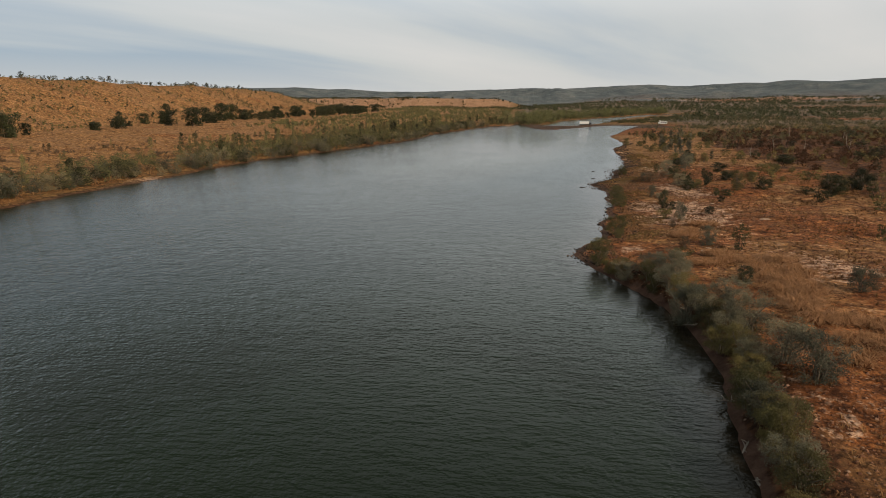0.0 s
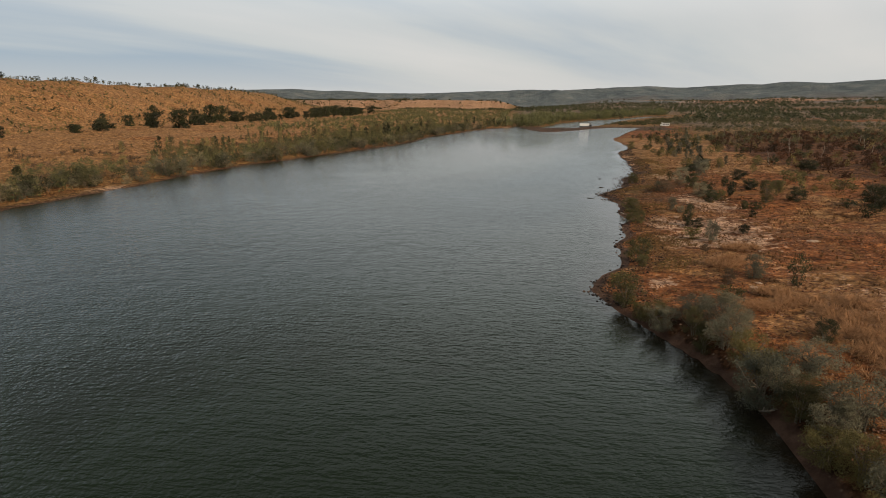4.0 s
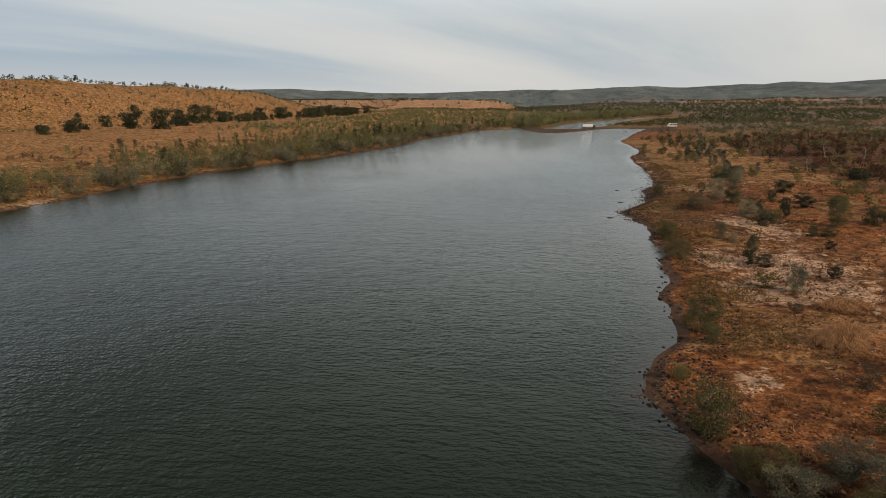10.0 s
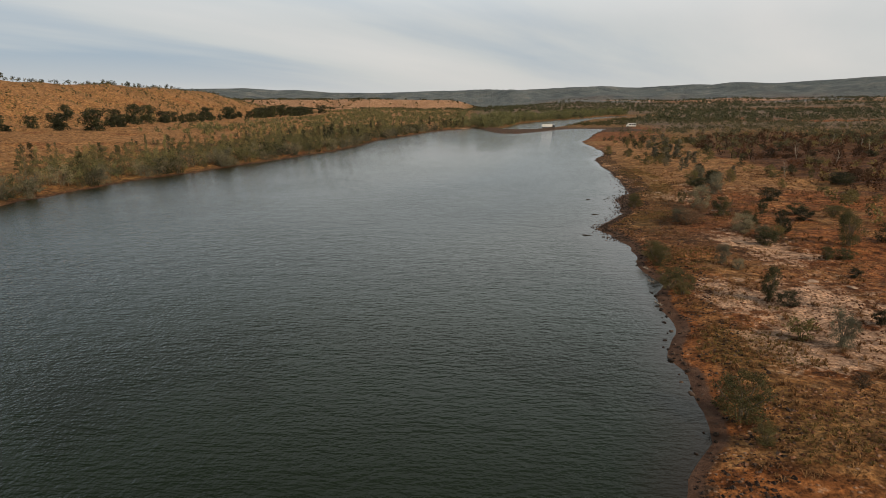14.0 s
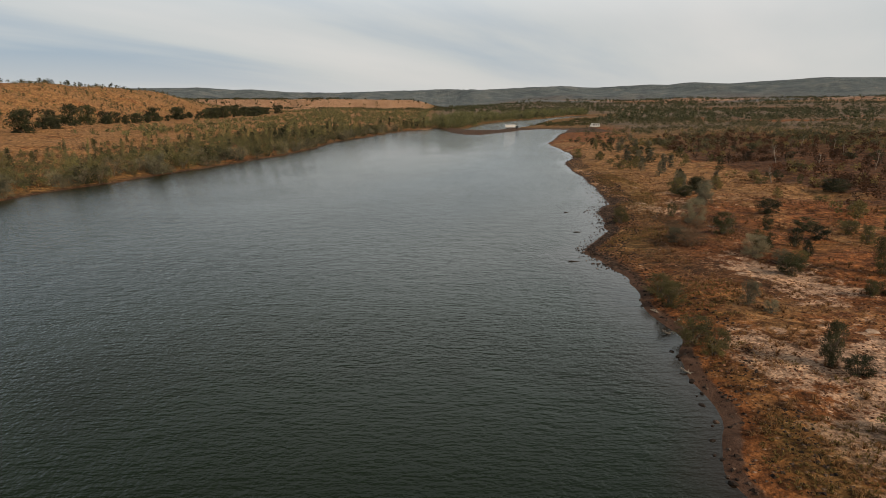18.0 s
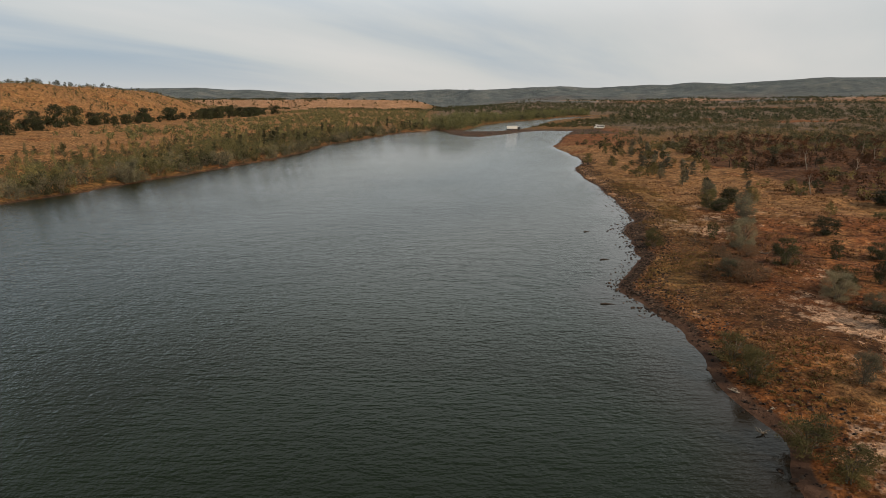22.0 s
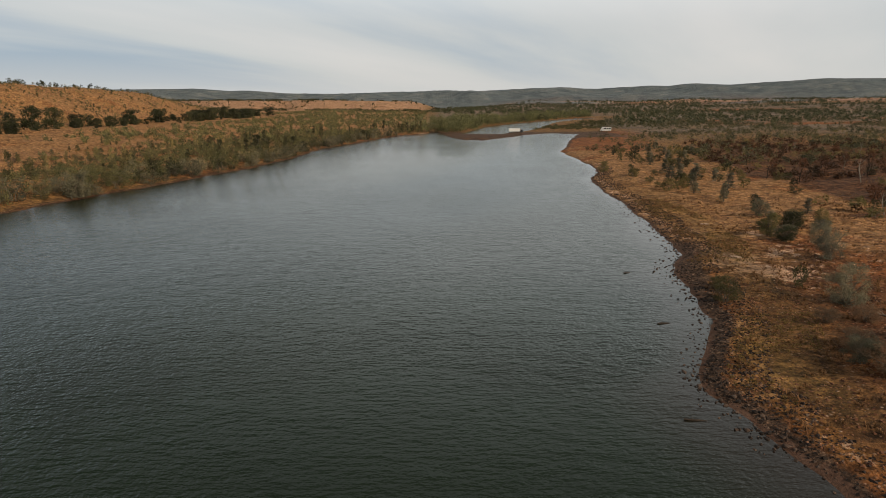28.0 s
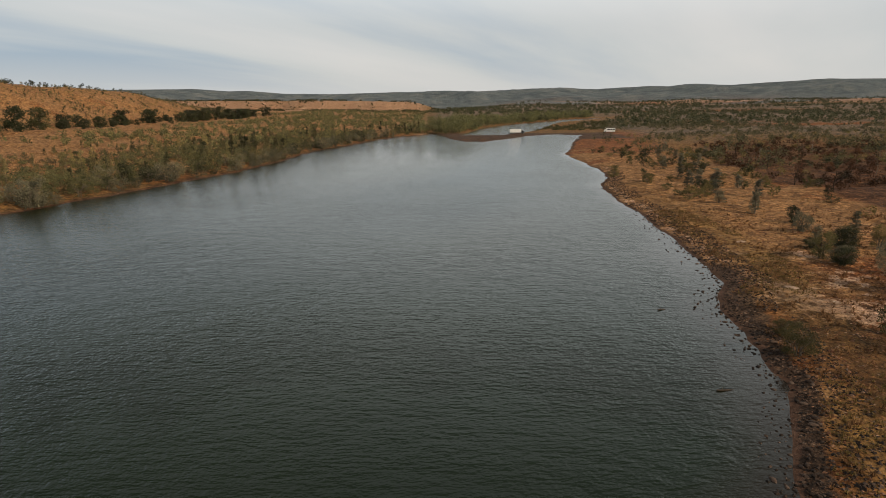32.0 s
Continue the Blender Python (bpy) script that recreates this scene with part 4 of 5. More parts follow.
def scatter(n, x0, x1, y0, y1, keep, seed):
    g = np.random.default_rng(seed)
    x, y = x0 + (x1 - x0) * g.random(n * 12), y0 + (y1 - y0) * g.random(n * 12)
    ok = keep(x, y) & (inland(x, y) > 2)
    return x[ok][:n], y[ok][:n]


# woods round the upper pool, over the far plain, and scrub on the slopes
x, y = scatter(1300, -215, -45, 90, 620, lambda a, b: (left_shore(b) - a > 3) & (left_shore(b) - a < 26 + 70 * hash2(a, b, 9) * step(b, 160, 330)) & (fbm(a / 12, b / 12, 321) > -0.02), 320)
stand("far_bank_scrub", "dense grey-green scrub and saplings on the far bank", x, y, 4.8, 2.6, 0.20, 15, 7, LEAF_GREEN, 330, 0.6)
x, y = scatter(700, -200, -45, 90, 620, lambda a, b: (left_shore(b) - a > 8) & (left_shore(b) - a < 90) & (fbm(a / 14, b / 14, 322) > -0.1), 321)
stand("dry_bank_scrub", "brown half-dry scrub on the far bank", x, y, 2.2, 2.2, 0.20, 16, 5, LEAF_DRY, 331, 0.4)
x, y = scatter(1500, 50, 330, 90, 470, lambda a, b: (burnt_share(a, b) > 0.3) & (fbm(a / 13, b / 13, 323) > -0.14), 322)
stand("scorched_undergrowth", "low scorched red-brown undergrowth on the burnt plain", x, y, 2.4, 2.8, 0.30, 10, 5, LEAF_BURNT, 332)
x, y = scatter(650, 62, 420, 120, 560, lambda a, b: (a - right_shore(b) > 34) & (fbm(a / 17, b / 17, 324) > -0.05), 323)
stand("plain_undergrowth", "low dark olive undergrowth on the plain", x, y, 2.6, 3.2, 0.28, 12, 6, LEAF_OLIVE, 333)
x, y = scatter(430, -60, 420, 560, 1250, lambda a, b: (along(POOL_LEFT, b) - a > 1) & (along(POOL_LEFT, b) - a < 14 + 50 * hash2(a, b, 4) ** 2) & (b > 612), 301)
stand("riverside_woods", "dense dark green riverside woods behind the upper pool", x, y, 11, 9, 0.5, 20, 13, LEAF_WOODS, 311)
x, y = scatter(1600, -290, 20, 420, 1750, lambda a, b: (left_shore(np.minimum(b, 620)) - a > 15) & (fbm(a / 60, b / 60, 303) > -0.12) & (a < 0) & ((a > -222) | (b > 1200)), 302)
stand("flat_woods", "open green woods on the flat beyond the left bank", x, y, 4.6, 5.0, 0.5, 13, 6, LEAF_GREEN, 312)
x, y = scatter(4300, -100, 1900, 700, 2850, lambda a, b: (a > along([(700, -20), (937, 100), (1158, 250), (1300, 110), (1500, -40), (1900, 50)], b)) & (np.arctan2(a, b) < 0.75) & (fbm(a / 120, b / 60, 304) > -0.2 + 0.26 * step(b, 1700, 3200)) & (clearing(a, b) < 0.3) & ((a - along(POOL_RIGHT, b) > 62) | (a < along(POOL_LEFT, b)) | (b > 1180)), 303)
stand("plain_woods", "wide green woods over the far plain", x, y, 7, 9, 1.0, 8, 6, LEAF_WOODS, 313)
x, y = scatter(3000, 40, 760, 330, 920, lambda a, b: (a - right_shore(np.minimum(b, 598)) > 34 - 22 * step(b, 400, 520)) & (fbm(a / 40, b / 40, 305) > -0.16) & ~((a < 175) & (b > 540) & (b < 660)) & (clearing(a, b) < 0.3) & ((a - along(POOL_RIGHT, b) > 62) | (b < 640)), 304)
stand("plain_scrub", "olive scrub over the plain beyond the burnt ground", x, y, 3.8, 4.4, 0.38, 11, 5, LEAF_SCRUB, 314)
x, y = scatter(3900, -420, -296, 230, 1300, lambda a, b: fbm(a / 25, b / 25, 306) > -0.2, 305)
k = len(x) // 3
stand("hillside_scrub", "sparse olive shrubs on the golden hillside", x[:k], y[:k], 2.9, 2.2, 0.32, 10, 3, LEAF_OLIVE, 315)
stand("hillside_bushes", "dark bushes on the golden hillside", x[k:k + k // 3], y[k:k + k // 3], 3.4, 2.6, 0.36, 10, 4, LEAF_DARK, 318)
stand("hillside_brush", "dry brown brush on the golden hillside", x[k + k // 3:], y[k + k // 3:], 2.8, 1.9, 0.32, 8, 3, LEAF_SCRUB, 319)
x, y = scatter(1300, -900, 40, 1650, 2060, lambda a, b: (fbm(a / 24, b / 60, 307) > -0.05), 306)
stand("mesa_scrub", "dark shrubs on the slope and top of the far mesa", x, y, 5, 4, 0.9, 10, 5, LEAF_OLIVE, 316)

x, y = scatter(230, 84, 260, 670, 960, lambda a, b: (a - along(POOL_RIGHT, b) > 4) & (a - along(POOL_RIGHT, b) < 64) & ((a - along(POOL_RIGHT, b) > 30) | (b < 800)), 307)
stand("islet_scrub", "low olive scrub on the spit between the two pools", x, y, 1.4, 4.4, 0.34, 14, 7, LEAF_OLIVE, 317)


# ---- grass ----
def tufts(name, label, x, y, tall, width, blades, lean, mat, seed):
    """Grass in tufts of curved blades, one mesh."""
    g = np.random.default_rng(seed)
    n = len(x) * blades
    bx, by = np.repeat(x, blades), np.repeat(y, blades)
    size = np.repeat(0.6 + 0.7 * g.random(len(x)), blades)
    bz = np.repeat(height(x, y), blades) - 0.03
    a = g.random(n) * 2 * np.pi
    h = tall * size * (0.6 + 0.5 * g.random(n))
    out = lean * tall * size * (0.3 + 0.9 * g.random(n))
    foot = 0.12 * tall * size * g.random(n)
    dx, dy = np.cos(a), np.sin(a)
    w = width * (0.7 + 0.6 * g.random(n))
    rows = []
    for reach, up, k in ((0.0, 0.0, 1.0), (0.4, 0.8, 0.8), (1.0, 0.95 - 0.45 * min(lean, 1.0), 0.15)):
        cx, cy, cz = bx + dx * (foot + out * reach), by + dy * (foot + out * reach), bz + h * up
        rows += [np.stack([cx - dy * w * k, cy + dx * w * k, cz], -1), np.stack([cx + dy * w * k, cy - dx * w * k, cz], -1)]
    v = np.stack(rows, 1).reshape(-1, 3)
    i = np.arange(n)[:, None] * 6
    f = np.concatenate([i + np.array([[0, 1, 3, 2]]), i + np.array([[2, 3, 5, 4]])], 0)
    return tagged(new(name, quads(name, v, f, mat)), label, "grass", kind="stuff")


def right_scatter(n, y0, y1, d0, d1, keep, seed):
    g = np.random.default_rng(seed)
    y = y0 + (y1 - y0) * g.random(n * 5)
    x = right_shore(y) + d0 + (d1 - d0) * g.random(n * 5)
    ok = keep(x, y) & (inland(x, y) > 0.4)
    return x[ok][:n], y[ok][:n]


WEEPING = ((28.3, 96.4), (27.4, 95), (32.3, 105.4), (25, 77.2), (28.2, 82.4), (28.2, 78.3), (30.5, 78.7), (34.2, 77.8), (33, 68.8), (28.8, 65.2), (31.1, 62.2), (31.1, 56.4), (29.9, 51.6), (29.2, 56.3), (30.6, 72), (34, 73), (29.4, 60), (32.6, 65.4), (28.6, 48), (30.4, 69))
x, y = right_scatter(3300, 18, 260, 1.8, 62, lambda a, b: (fbm(a / 9, b / 9, 402) > -0.16) & (burnt_share(a, b) < 0.6) & (vnoise(a / 1.9, b / 1.9, 408) > 0.52), 401)
tufts("dry_grass", "dry brown grass tussocks over red soil", x, y, 0.44, 0.026, 13, 1.3, GRASS_BROWN, 411)
x, y = right_scatter(4000, 18, 330, 4, 75, lambda a, b: (fbm(a / 13, b / 13, 403) > 0.02) & (vnoise(a / 2.6, b / 2.6, 409) > 0.5), 402)
tufts("golden_grass", "dry golden grass patches on the bank", x, y, 0.40, 0.018, 9, 1.5, GRASS_GOLD, 412)
g = np.random.default_rng(403)
hub = np.repeat(np.concatenate([np.array(WEEPING), np.array(WEEPING) + g.normal(size=(len(WEEPING), 2)) * 1.9]), 16, 0)
spot = hub + g.normal(size=hub.shape) * np.array((0.75, 0.55))
tufts("weeping_grass", "long weeping orange dry grass in thick mounds", spot[:, 0], spot[:, 1], 1.0, 0.017, 34, 2.0, GRASS_ORANGE, 413)
x, y = right_scatter(3600, 92, 260, 2.4, 11, lambda a, b: (fbm(a / 8, b / 8, 404) > -0.08) & ((np.abs(b - 112) < 18) | (np.abs(b - 171) < 11) | (np.abs(b - 142) < 6) | (b > 200)), 404)
tufts("shore_sedge", "short yellow-green sedge along the stony shore", x, y, 0.24, 0.022, 7, 1.0, GRASS_GREEN, 414)
x, y = scatter(5000, -210, -62, 100, 420, lambda a, b: (left_shore(b) - a < 105) & (left_shore(b) - a > 5) & (fbm(a / 18, b / 18, 405) > -0.2), 405)
tufts("far_bank_grass", "dry golden grass on the far bank", x, y, 0.8, 0.08, 4, 0.6, GRASS_GOLD, 415)


# ---- stones and rocks ----
def rock_mesh(seed, mat):
    g = np.random.default_rng(seed)
    bm = bmesh.new()
    bmesh.ops.create_icosphere(bm, subdivisions=2, radius=0.5)
    cuts = [(Vector(g.normal(size=3)).normalized(), 0.30 + 0.12 * g.random()) for _ in range(7)]
    for v in bm.verts:
        for way, far in cuts:
            over = v.co.dot(way) - far
            if over > 0:
                v.co -= way * over * 0.85
        v.co *= 1 + 0.16 * (g.random() - 0.5)
        v.co.z *= 0.62
    me = bpy.data.meshes.new("rock")
    bm.to_mesh(me)
    bm.free()
    me.materials.append(mat)
    return me


ROCKS = [Kind(tagged(new("shore_rock", rock_mesh(500 + i, ROCK)), "dark wet rock at the water's edge", "rock", "shoreline rocks")) for i in range(6)]


def put_rocks():
    n = 0
    for y0, y1, count, inner, outer in ((82, 92, 34, -0.7, 1.4), (96, 132, 30, -1.0, 0.5), (132, 158, 18, -0.8, 0.8), (158, 172, 66, -1.4, 1.6), (172, 200, 74, -1.5, 1.8), (200, 232, 50, -2.2, 1.4), (232, 330, 36, -1.0, 1.2)):
        for _ in range(count):
            y = y0 + (y1 - y0) * rng.random()
            x = float(right_shore(y)) + inner + (outer - inner) * rng.random() ** 0.7
            s = 0.16 + 0.34 * rng.random() ** 2
            z = max(ground_at(x, y), -0.12 * s)
            m = Matrix.Translation((x, y, z + 0.04)) @ Matrix.Rotation(rng.random() * 6.28, 4, "Z") @ Matrix.Diagonal((s * (1 + 0.6 * rng.random()), s, s, 1))
            ROCKS[n % 6].spots.append((m, "" if z > 0 else "dark rock standing out of the shallow river water"))
            n += 1
    for kind in ROCKS:
        kind.plant()


put_rocks()


def stones(name, label, x, y, size, mat, seed):
    """Loose small stones, one mesh of six-cornered lumps."""
    g = np.random.default_rng(seed)
    n = len(x)
    s = size * (0.4 + 1.2 * g.random(n) ** 2)
    z = height(x, y)
    corner = np.array([(1, 0, -0.3), (0, 1, -0.3), (-1, 0, -0.3), (0, -1, -0.3), (0.45, 0.2, 0.42), (-0.4, -0.15, 0.36)], float)
    v = corner[None] * (0.7 + 0.6 * g.random((n, 6, 1))) * s[:, None, None]
    a = g.random(n) * 6.28
    c, q = np.cos(a)[:, None], np.sin(a)[:, None]
    v = np.stack([v[..., 0] * c - v[..., 1] * q + x[:, None], v[..., 0] * q + v[..., 1] * c + y[:, None], v[..., 2] + z[:, None] + 0.15 * s[:, None]], -1)
    f = np.array([(0, 1, 4), (1, 5, 4), (1, 2, 5), (2, 3, 5), (3, 4, 5), (3, 0, 4)])
    i = np.arange(n)[:, None, None] * 6
    return tagged(new(name, quads(name, v.reshape(-1, 3), (f[None] + i).reshape(-1, 3), mat)), label, "stones", kind="stuff")


x, y = right_scatter(11000, 80, 330, -0.3, 6, lambda a, b: (along([(80, 0.6), (92, 0.6), (96, 0.25), (150, 0.35), (160, 1), (230, 1), (330, 0.6)], b) > hash2(a * 3, b * 3, 5)) & (fbm(a / 5, b / 5, 421) > -0.2), 421)
stones("shore_gravel", "dark loose gravel along the shore", x, y, 0.14, ROCK, 431)
x, y = right_scatter(30000, 24, 260, 1.5, 45, lambda a, b: (fbm(a / 10, b / 10, 422) > -0.16) & (hash2(a * 5, b * 5, 7) > 0.6 * step(b, 130, 260)), 422)
stones("loose_stones", "red-brown loose stones on bare soil", x, y, 0.125, STONE, 432)


# ---- driftwood, vehicles and posts ----
def snag(x, y, length, seed, label):
    """A bleached dead branch lying with its fork out of the water."""
    g = np.random.default_rng(seed)
    root = tagged(new("dead_branch"), label, "branch")
    z = max(ground_at(x, y), 0.0)
    p = [np.array((0.0, 0.0, -0.1))]
    way = np.array((math.cos(seed), math.sin(seed), 0.35))
    for i in range(5):
        p.append(p[-1] + way * length / 5)
        way = way + g.normal(size=3) * 0.25
        way[2] = 0.15 + 0.3 * g.random()
    v, f = tube(p, (0.10, 0.09, 0.075, 0.06, 0.04, 0.015), 6)
    part("bough", quads("bough", v, f, PALE_WOOD, True), root)
    for i in (1, 2, 3, 4):
        a = g.random() * 6.28
        q = p[i] + np.array((math.cos(a), math.sin(a), 0.5)) * length * 0.3
        v, f = tube([p[i], 0.5 * (p[i] + q) + (0, 0, 0.08), q], (0.05, 0.035, 0.01), 5)
        part("twig", quads("twig", v, f, PALE_WOOD, True), root)
    root.matrix_basis = Matrix.Translation((x, y, z))
    return root


snag(16.3, 36.4, 1.5, 1, "bleached dead branch lying at the water's edge")
snag(16.2, 33.0, 0.8, 2, "short bleached branch on the dark bank")
snag(19.4, 58.5, 1.3, 4, "pale dead branch under the bank shrubs")
snag(13.6, 85.4, 1.6, 7, "pale dead twigs beside an olive shrub")
snag(45.5, 181, 1.8, 5, "grey dead branch on stony soil")
snag(21.6, 134.2, 1.3, 3, "bleached driftwood on the wet clay shore")
snag(22.8, 136.8, 0.8, 6, "short bleached driftwood beside the water")
snag(22.4, 139.6, 0.9, 9, "pale dead twigs on the wet clay shore")
snag(19.8, 125.2, 0.9, 8, "pale dead twigs at the water's edge")
snag(18.0, 43.2, 1.4, 10, "pale dead branches of a bank shrub")


def sunken_log(x, y, length, turn, label):
    """A dark trunk lying awash, with a broken stub."""
    root = tagged(new("driftwood_log"), label, "log", "sunken logs")
    p = [np.array((length * k, 0.05 * math.sin(5 * k), 0.01 - 0.10 * k)) for k in (-0.5, -0.2, 0.15, 0.5)]
    v, f = tube(p, (0.05, 0.075, 0.07, 0.03), 8)
    part("trunk", quads("trunk", v, f, CHAR, True), root)
    v, f = tube([p[1], p[1] + np.array((0.1, 0.16, 0.16))], (0.035, 0.02), 6)
    part("stub", quads("stub", v, f, CHAR, True), root)
    root.matrix_basis = Matrix.Translation((x, y, 0.02)) @ Matrix.Rotation(radians(turn), 4, "Z")


sunken_log(18.3, 161.2, 1.7, -8, "grey waterlogged log lying in the shallow river")
sunken_log(23.3, 180.8, 1.5, 4, "dark waterlogged log lying in the shallow river")
sunken_log(25.4, 200.0, 1.2, 15, "short dark log awash near the stony shore")

WHITE_PAINT = plain_material("white_vehicle_paint", (0.74, 0.74, 0.72), 0.45)
DARK_PAINT = plain_material("dark_grey_paint", (0.06, 0.065, 0.07), 0.35)
TYRE = plain_material("black_rubber", (0.02, 0.02, 0.02), 0.8)
STEEL = plain_material("dull_steel", (0.35, 0.35, 0.34), 0.4, 0.8)
GLASS, _nt, _b = material("dark_window_glass", 0.08)
_b.inputs["Base Color"].default_value, _b.inputs["Specular IOR Level"].default_value = (0.015, 0.018, 0.02, 1), 0.5


def block(name, lo, hi, mat, parent, bevel=0.05, slope=0.0, label=""):
    """A bevelled body between two corners; slope leans its front end back."""
    bm = bmesh.new()
    bmesh.ops.create_cube(bm, size=1.0)
    for v in bm.verts:
        v.co = Vector([lo[i] + (v.co[i] + 0.5) * (hi[i] - lo[i]) for i in range(3)])
        if slope and v.co.z > hi[2] - 1e-4 and v.co.x > hi[0] - 1e-4:
            v.co.x -= slope
    bmesh.ops.bevel(bm, geom=bm.edges[:], offset=bevel, segments=2, affect="EDGES")
    me = bpy.data.meshes.new(name)
    bm.to_mesh(me)
    bm.free()
    me.materials.append(mat)
    return part(name, me, parent, label)


def wheel(x, y, r, parent):
    bm = bmesh.new()
    bmesh.ops.create_cone(bm, cap_ends=True, segments=16, radius1=r, radius2=r, depth=0.26)
    bmesh.ops.bevel(bm, geom=[e for e in bm.edges if abs(e.verts[0].co.z - e.verts[1].co.z) < 1e-4 and len(e.link_faces) == 2], offset=0.04, segments=1, affect="EDGES")
    bmesh.ops.rotate(bm, verts=bm.verts, matrix=Matrix.Rotation(radians(90), 3, "X"))
    bmesh.ops.translate(bm, verts=bm.verts, vec=(x, y, r))
    me = bpy.data.meshes.new("wheel")
    bm.to_mesh(me)
    bm.free()
    me.materials.append(TYRE)
    ob = part("wheel", me, parent)
    block("rim", (x - r * 0.5, y - 0.15, r * 0.5), (x + r * 0.5, y + 0.15, r * 1.5), STEEL, ob, 0.06)
    return ob


def stand_on(root, x, y, turn):
    root.matrix_basis = Matrix.Translation((x, y, ground_at(x, y) + 0.02)) @ Matrix.Rotation(radians(turn), 4, "Z")


def motorhome(x, y, turn):
    root = tagged(new("motorhome"), "white motorhome with a dark window band parked at the crossing", "motorhome")
    block("body", (-4.2, -1.15, 0.55), (2.6, 1.15, 3.2), WHITE_PAINT, root, 0.12)
    block("cab", (2.62, -1.05, 0.5), (4.3, 1.05, 2.4), WHITE_PAINT, root, 0.14, 0.7)
    block("roof_pod", (1.2, -1.0, 3.21), (3.3, 1.0, 3.5), WHITE_PAINT, root, 0.12)
    for x0, x1 in ((-3.8, -2.3), (-2.0, -0.5), (-0.2, 1.8)):
        for side in (-1, 1):
            block("window", (x0, side * 1.17 - 0.02, 1.75), (x1, side * 1.17 + 0.02, 2.6), GLASS, root, 0.01)
    block("windscreen", (3.35, -0.9, 1.5), (4.05, 0.9, 2.3), GLASS, root, 0.03, 0.45)
    block("bumper", (4.25, -1.0, 0.4), (4.45, 1.0, 0.7), DARK_PAINT, root, 0.04)
    block("door", (1.9, -1.2, 0.6), (2.5, -1.16, 2.5), WHITE_PAINT, root, 0.01)
    for wx in (-2.6, 3.2):
        for wy in (-0.98, 0.98):
            wheel(wx, wy, 0.42, root)
    stand_on(root, x, y, turn)


def truck(x, y, turn):
    root = tagged(new("truck"), "long white box truck with a dark chassis on the gravel crossing", "truck")
    block("box_body", (-5.2, -1.2, 1.15), (3.6, 1.2, 3.5), WHITE_PAINT, root, 0.08)
    block("chassis", (-5.1, -1.0, 0.6), (6.2, 1.0, 1.12), DARK_PAINT, root, 0.04)
    block("side_skirt", (-3.2, -1.17, 0.55), (1.2, 1.17, 1.1), DARK_PAINT, root, 0.03)
    block("cab", (3.9, -1.15, 0.7), (6.2, 1.15, 2.7), DARK_PAINT, root, 0.16, 0.6)
    block("cab_roof", (3.9, -1.05, 2.72), (5.5, 1.05, 3.0), WHITE_PAINT, root, 0.1, 0.3)
    block("windscreen", (5.75, -1.0, 1.7), (6.05, 1.0, 2.5), GLASS, root, 0.03, 0.2)
    for side in (-1, 1):
        block("window", (4.2, side * 1.16 - 0.02, 1.75), (5.2, side * 1.16 + 0.02, 2.45), GLASS, root, 0.01)
        block("headlight", (6.18, side * 0.8 - 0.16, 0.95), (6.24, side * 0.8 + 0.16, 1.15), STEEL, root, 0.01)
    for wx in (-4.0, -2.9, 5.0):
        for wy in (-1.0, 1.0):
            wheel(wx, wy, 0.48, root)
    stand_on(root, x, y, turn)


def post(x, y):
    root = tagged(new("marker_post"), "thin dark marker post on the gravel crossing", "post", "marker posts")
    block("shaft", (-0.08, -0.08, -0.3), (0.08, 0.08, 2.0), CHAR, root, 0.02)
    block("plate", (-0.25, -0.12, 1.3), (0.25, -0.08, 2.1), DARK_PAINT, root, 0.01)
    root.matrix_basis = Matrix.Translation((x, y, ground_at(x, y)))


motorhome(137, 614, 172)
truck(63, 606, 3)
post(49.5, 600)
post(52.5, 598)
post(46, 603)


g = np.random.default_rng(441)
y = np.concatenate([82 + 10 * g.random(50), 156 + 50 * g.random(330), 200 + 60 * g.random(260)])
x = right_shore(y) - 0.1 - along([(80, 1.0), (100, 1.0), (160, 2.0), (200, 2.8), (235, 3.0), (260, 1.4)], y) * g.random(len(y)) ** 2.4
keep = inland(x, y) < 0.3


def shallow_stones(x, y):
    """Small stones whose tops break the water near the shore."""
    ob = stones("shallow_stones", "small dark stones breaking the shallow water", x, y, 0.16, ROCK, 442)
    co = np.empty(len(ob.data.vertices) * 3, np.float32)
    ob.data.vertices.foreach_get("co", co)
    co = co.reshape(-1, 6, 3)
    co[:, :, 2] -= (np.repeat(height(x, y)[:, None], 6, 1) + 0.02).astype(np.float32)
    ob.data.vertices.foreach_set("co", co.ravel())
    ob.data.update()


shallow_stones(x[keep], y[keep])


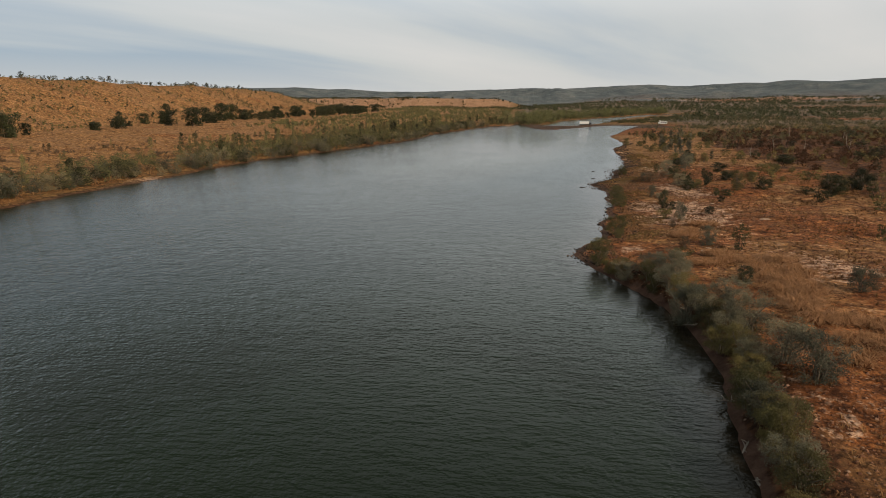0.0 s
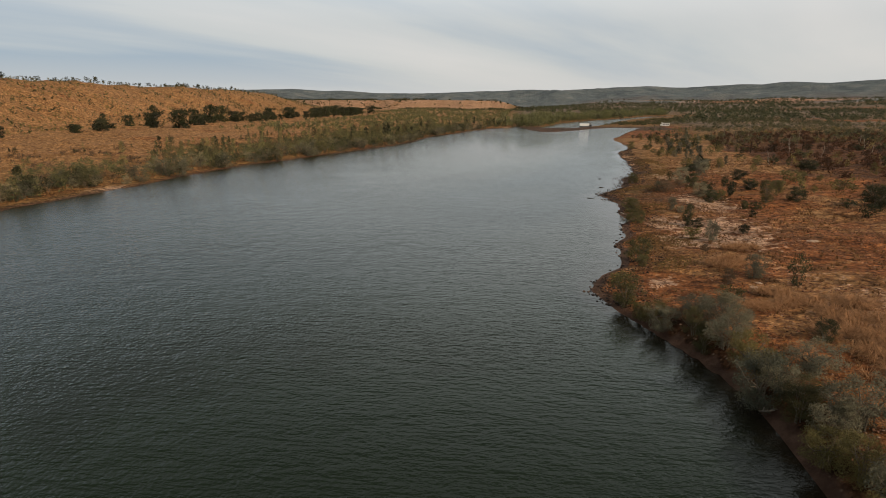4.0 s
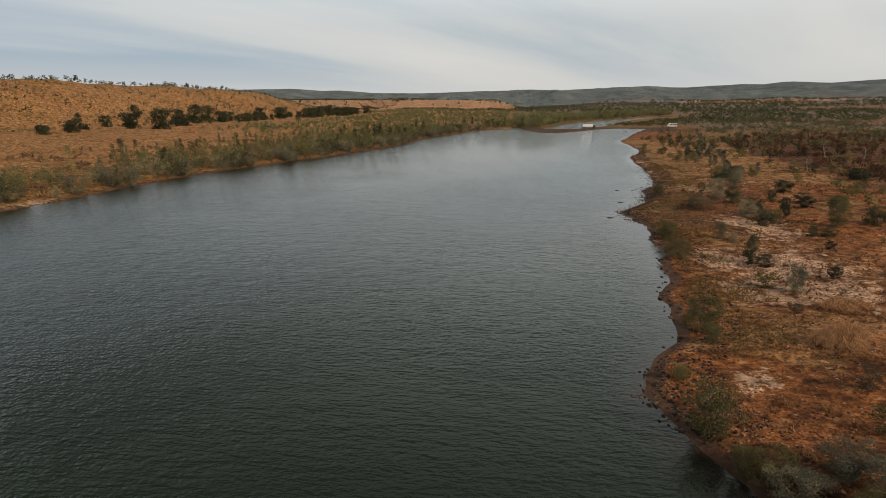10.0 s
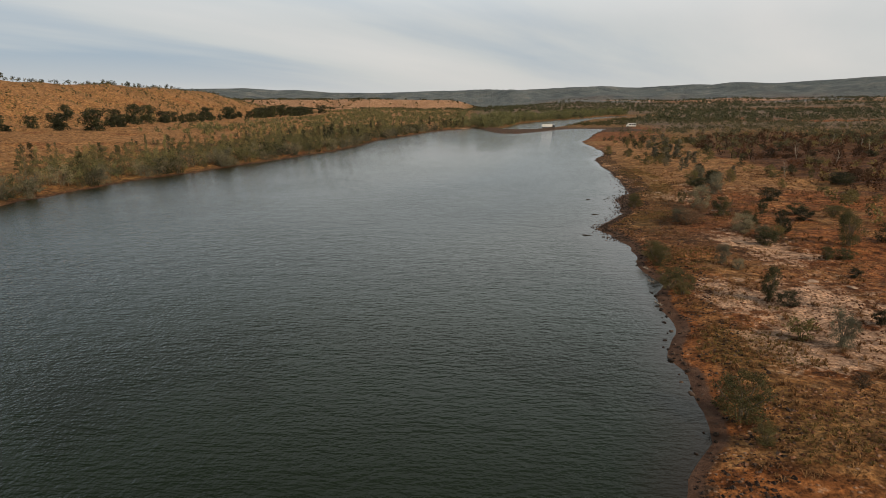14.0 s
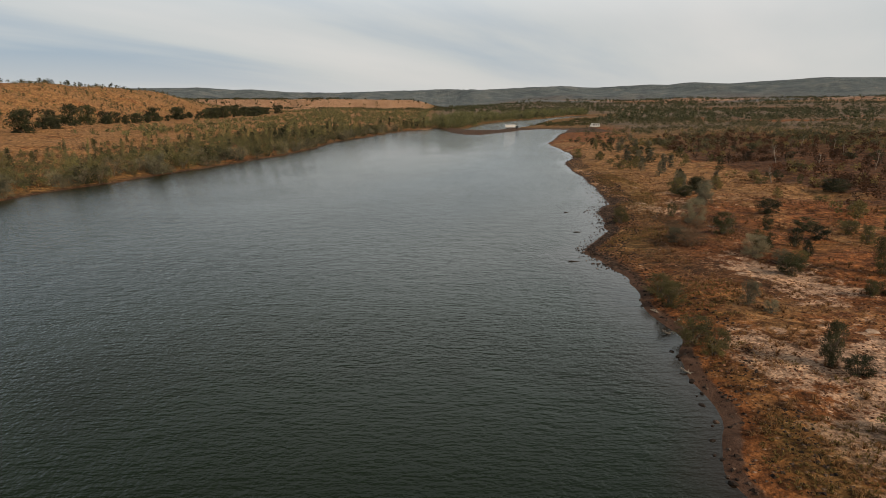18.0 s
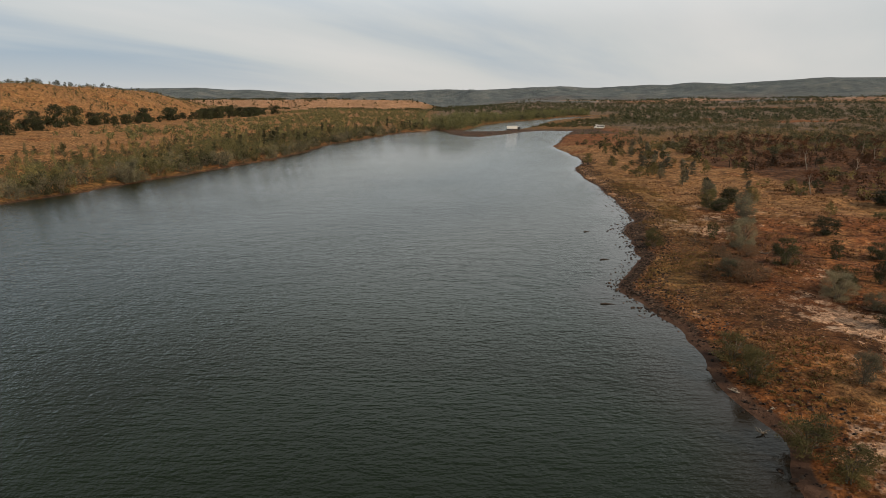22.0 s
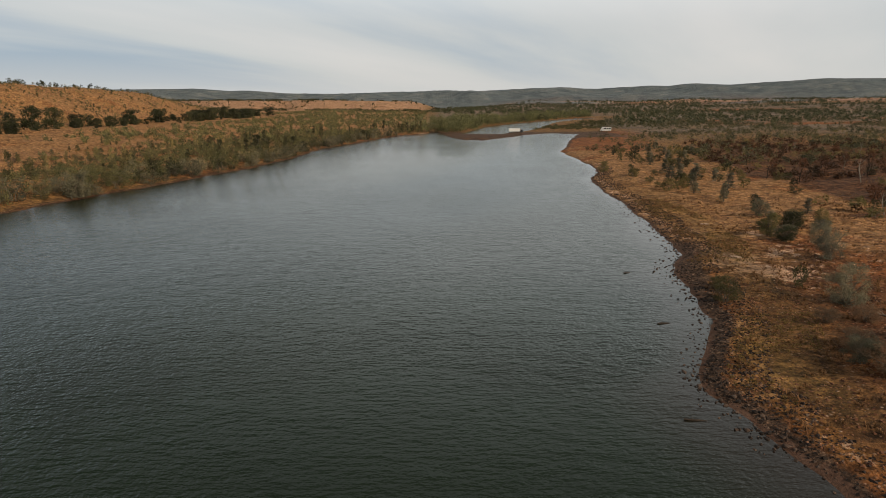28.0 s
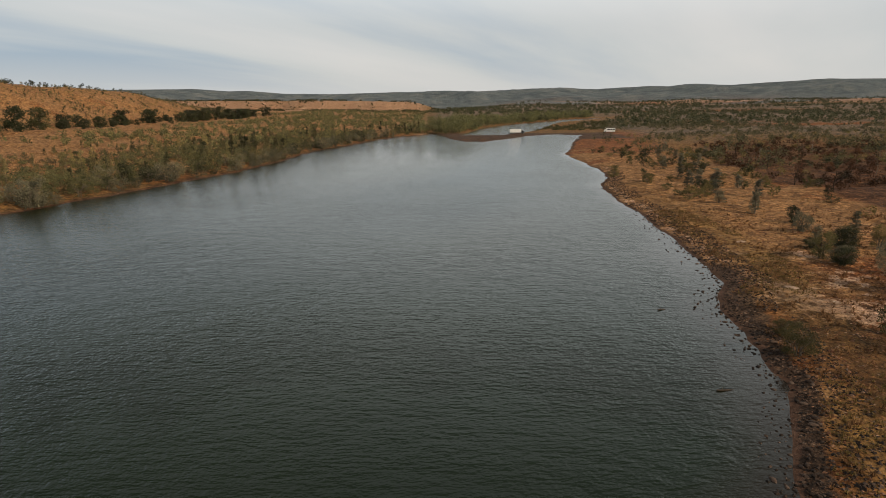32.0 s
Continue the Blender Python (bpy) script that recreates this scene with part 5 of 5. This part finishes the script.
# ---- pale slabs and dead trees ----
PALE_ROCK = tinted_material("pale_sandstone", [(0.3, (0.20, 0.12, 0.08)), (0.5, (0.36, 0.25, 0.18)), (0.7, (0.50, 0.38, 0.29))], 3.5, 0.9)
SLABS = [Kind(tagged(new("flat_rock", rock_mesh(560 + i, PALE_ROCK)), "flat pale sandstone rock bedded in red soil", "rock", "pale flat rocks")) for i in range(3)]
for i, (x, y, w) in enumerate(((27.8, 85, 2.6), (28.6, 87, 1.2), (44.7, 110, 2.8), (26.6, 37, 2.4), (38.5, 131, 2.0), (41, 128, 1.5), (37, 113, 1.6), (35.5, 105, 1.3), (42.5, 205, 2.2), (44, 199, 1.6), (58, 219, 1.8), (49, 230, 2.4), (36, 150, 1.7))):
    m = Matrix.Translation((x, y, ground_at(x, y) + 0.02)) @ Matrix.Rotation(rng.random() * 6.28, 4, "Z") @ Matrix.Diagonal((w * 0.8, w * 0.6, 0.4, 1))
    SLABS[i % 3].spots.append((m, ""))
for kind in SLABS:
    kind.plant()


def dead_tree(seed, bark, label):
    """A bare standing trunk with a few broken limbs."""
    g = np.random.default_rng(seed)
    root = tagged(new("dead_tree"), label, "dead tree", "dead trees")
    p = [np.array((0.0, 0.0, -0.3))]
    for i in range(4):
        p.append(p[-1] + np.array((0.25 * g.normal(), 0.25 * g.normal(), 1.15)))
    v, f = tube(p, (0.13, 0.11, 0.09, 0.06, 0.02), 6)
    part("trunk", quads("trunk", v, f, bark, True), root)
    for i in (1, 2, 2, 3, 3):
        a = g.random() * 6.28
        q = p[i] + np.array((math.cos(a) * 0.9, math.sin(a) * 0.9, 0.9 + 0.4 * g.random()))
        v, f = tube([p[i], 0.5 * (p[i] + q) + (0, 0, -0.12), q], (0.05, 0.035, 0.01), 5)
        part("limb", quads("limb", v, f, bark, True), root)
    return root


DEAD = [Kind(dead_tree(580, PALE_WOOD, "bare pale dead tree among scorched scrub")), Kind(dead_tree(581, CHAR, "bare charred dead tree on burnt ground")), Kind(dead_tree(582, BARK, "bare grey dead tree among scorched scrub"))]
n = 0
while n < 40:
    y, x = 110 + 300 * rng.random(), 48 + 190 * rng.random()
    if float(burnt_share(x, y)) > 0.3:
        DEAD[n % 3].put(x, y, 0.8 + 0.4 * rng.random(), 0.8 + 0.7 * rng.random())
        n += 1
DEAD[2].put(47.5, 176.5, 0.7, 0.7)
DEAD[2].put(68.6, 263, 0.9, 1.0)
for kind in DEAD:
    kind.plant()
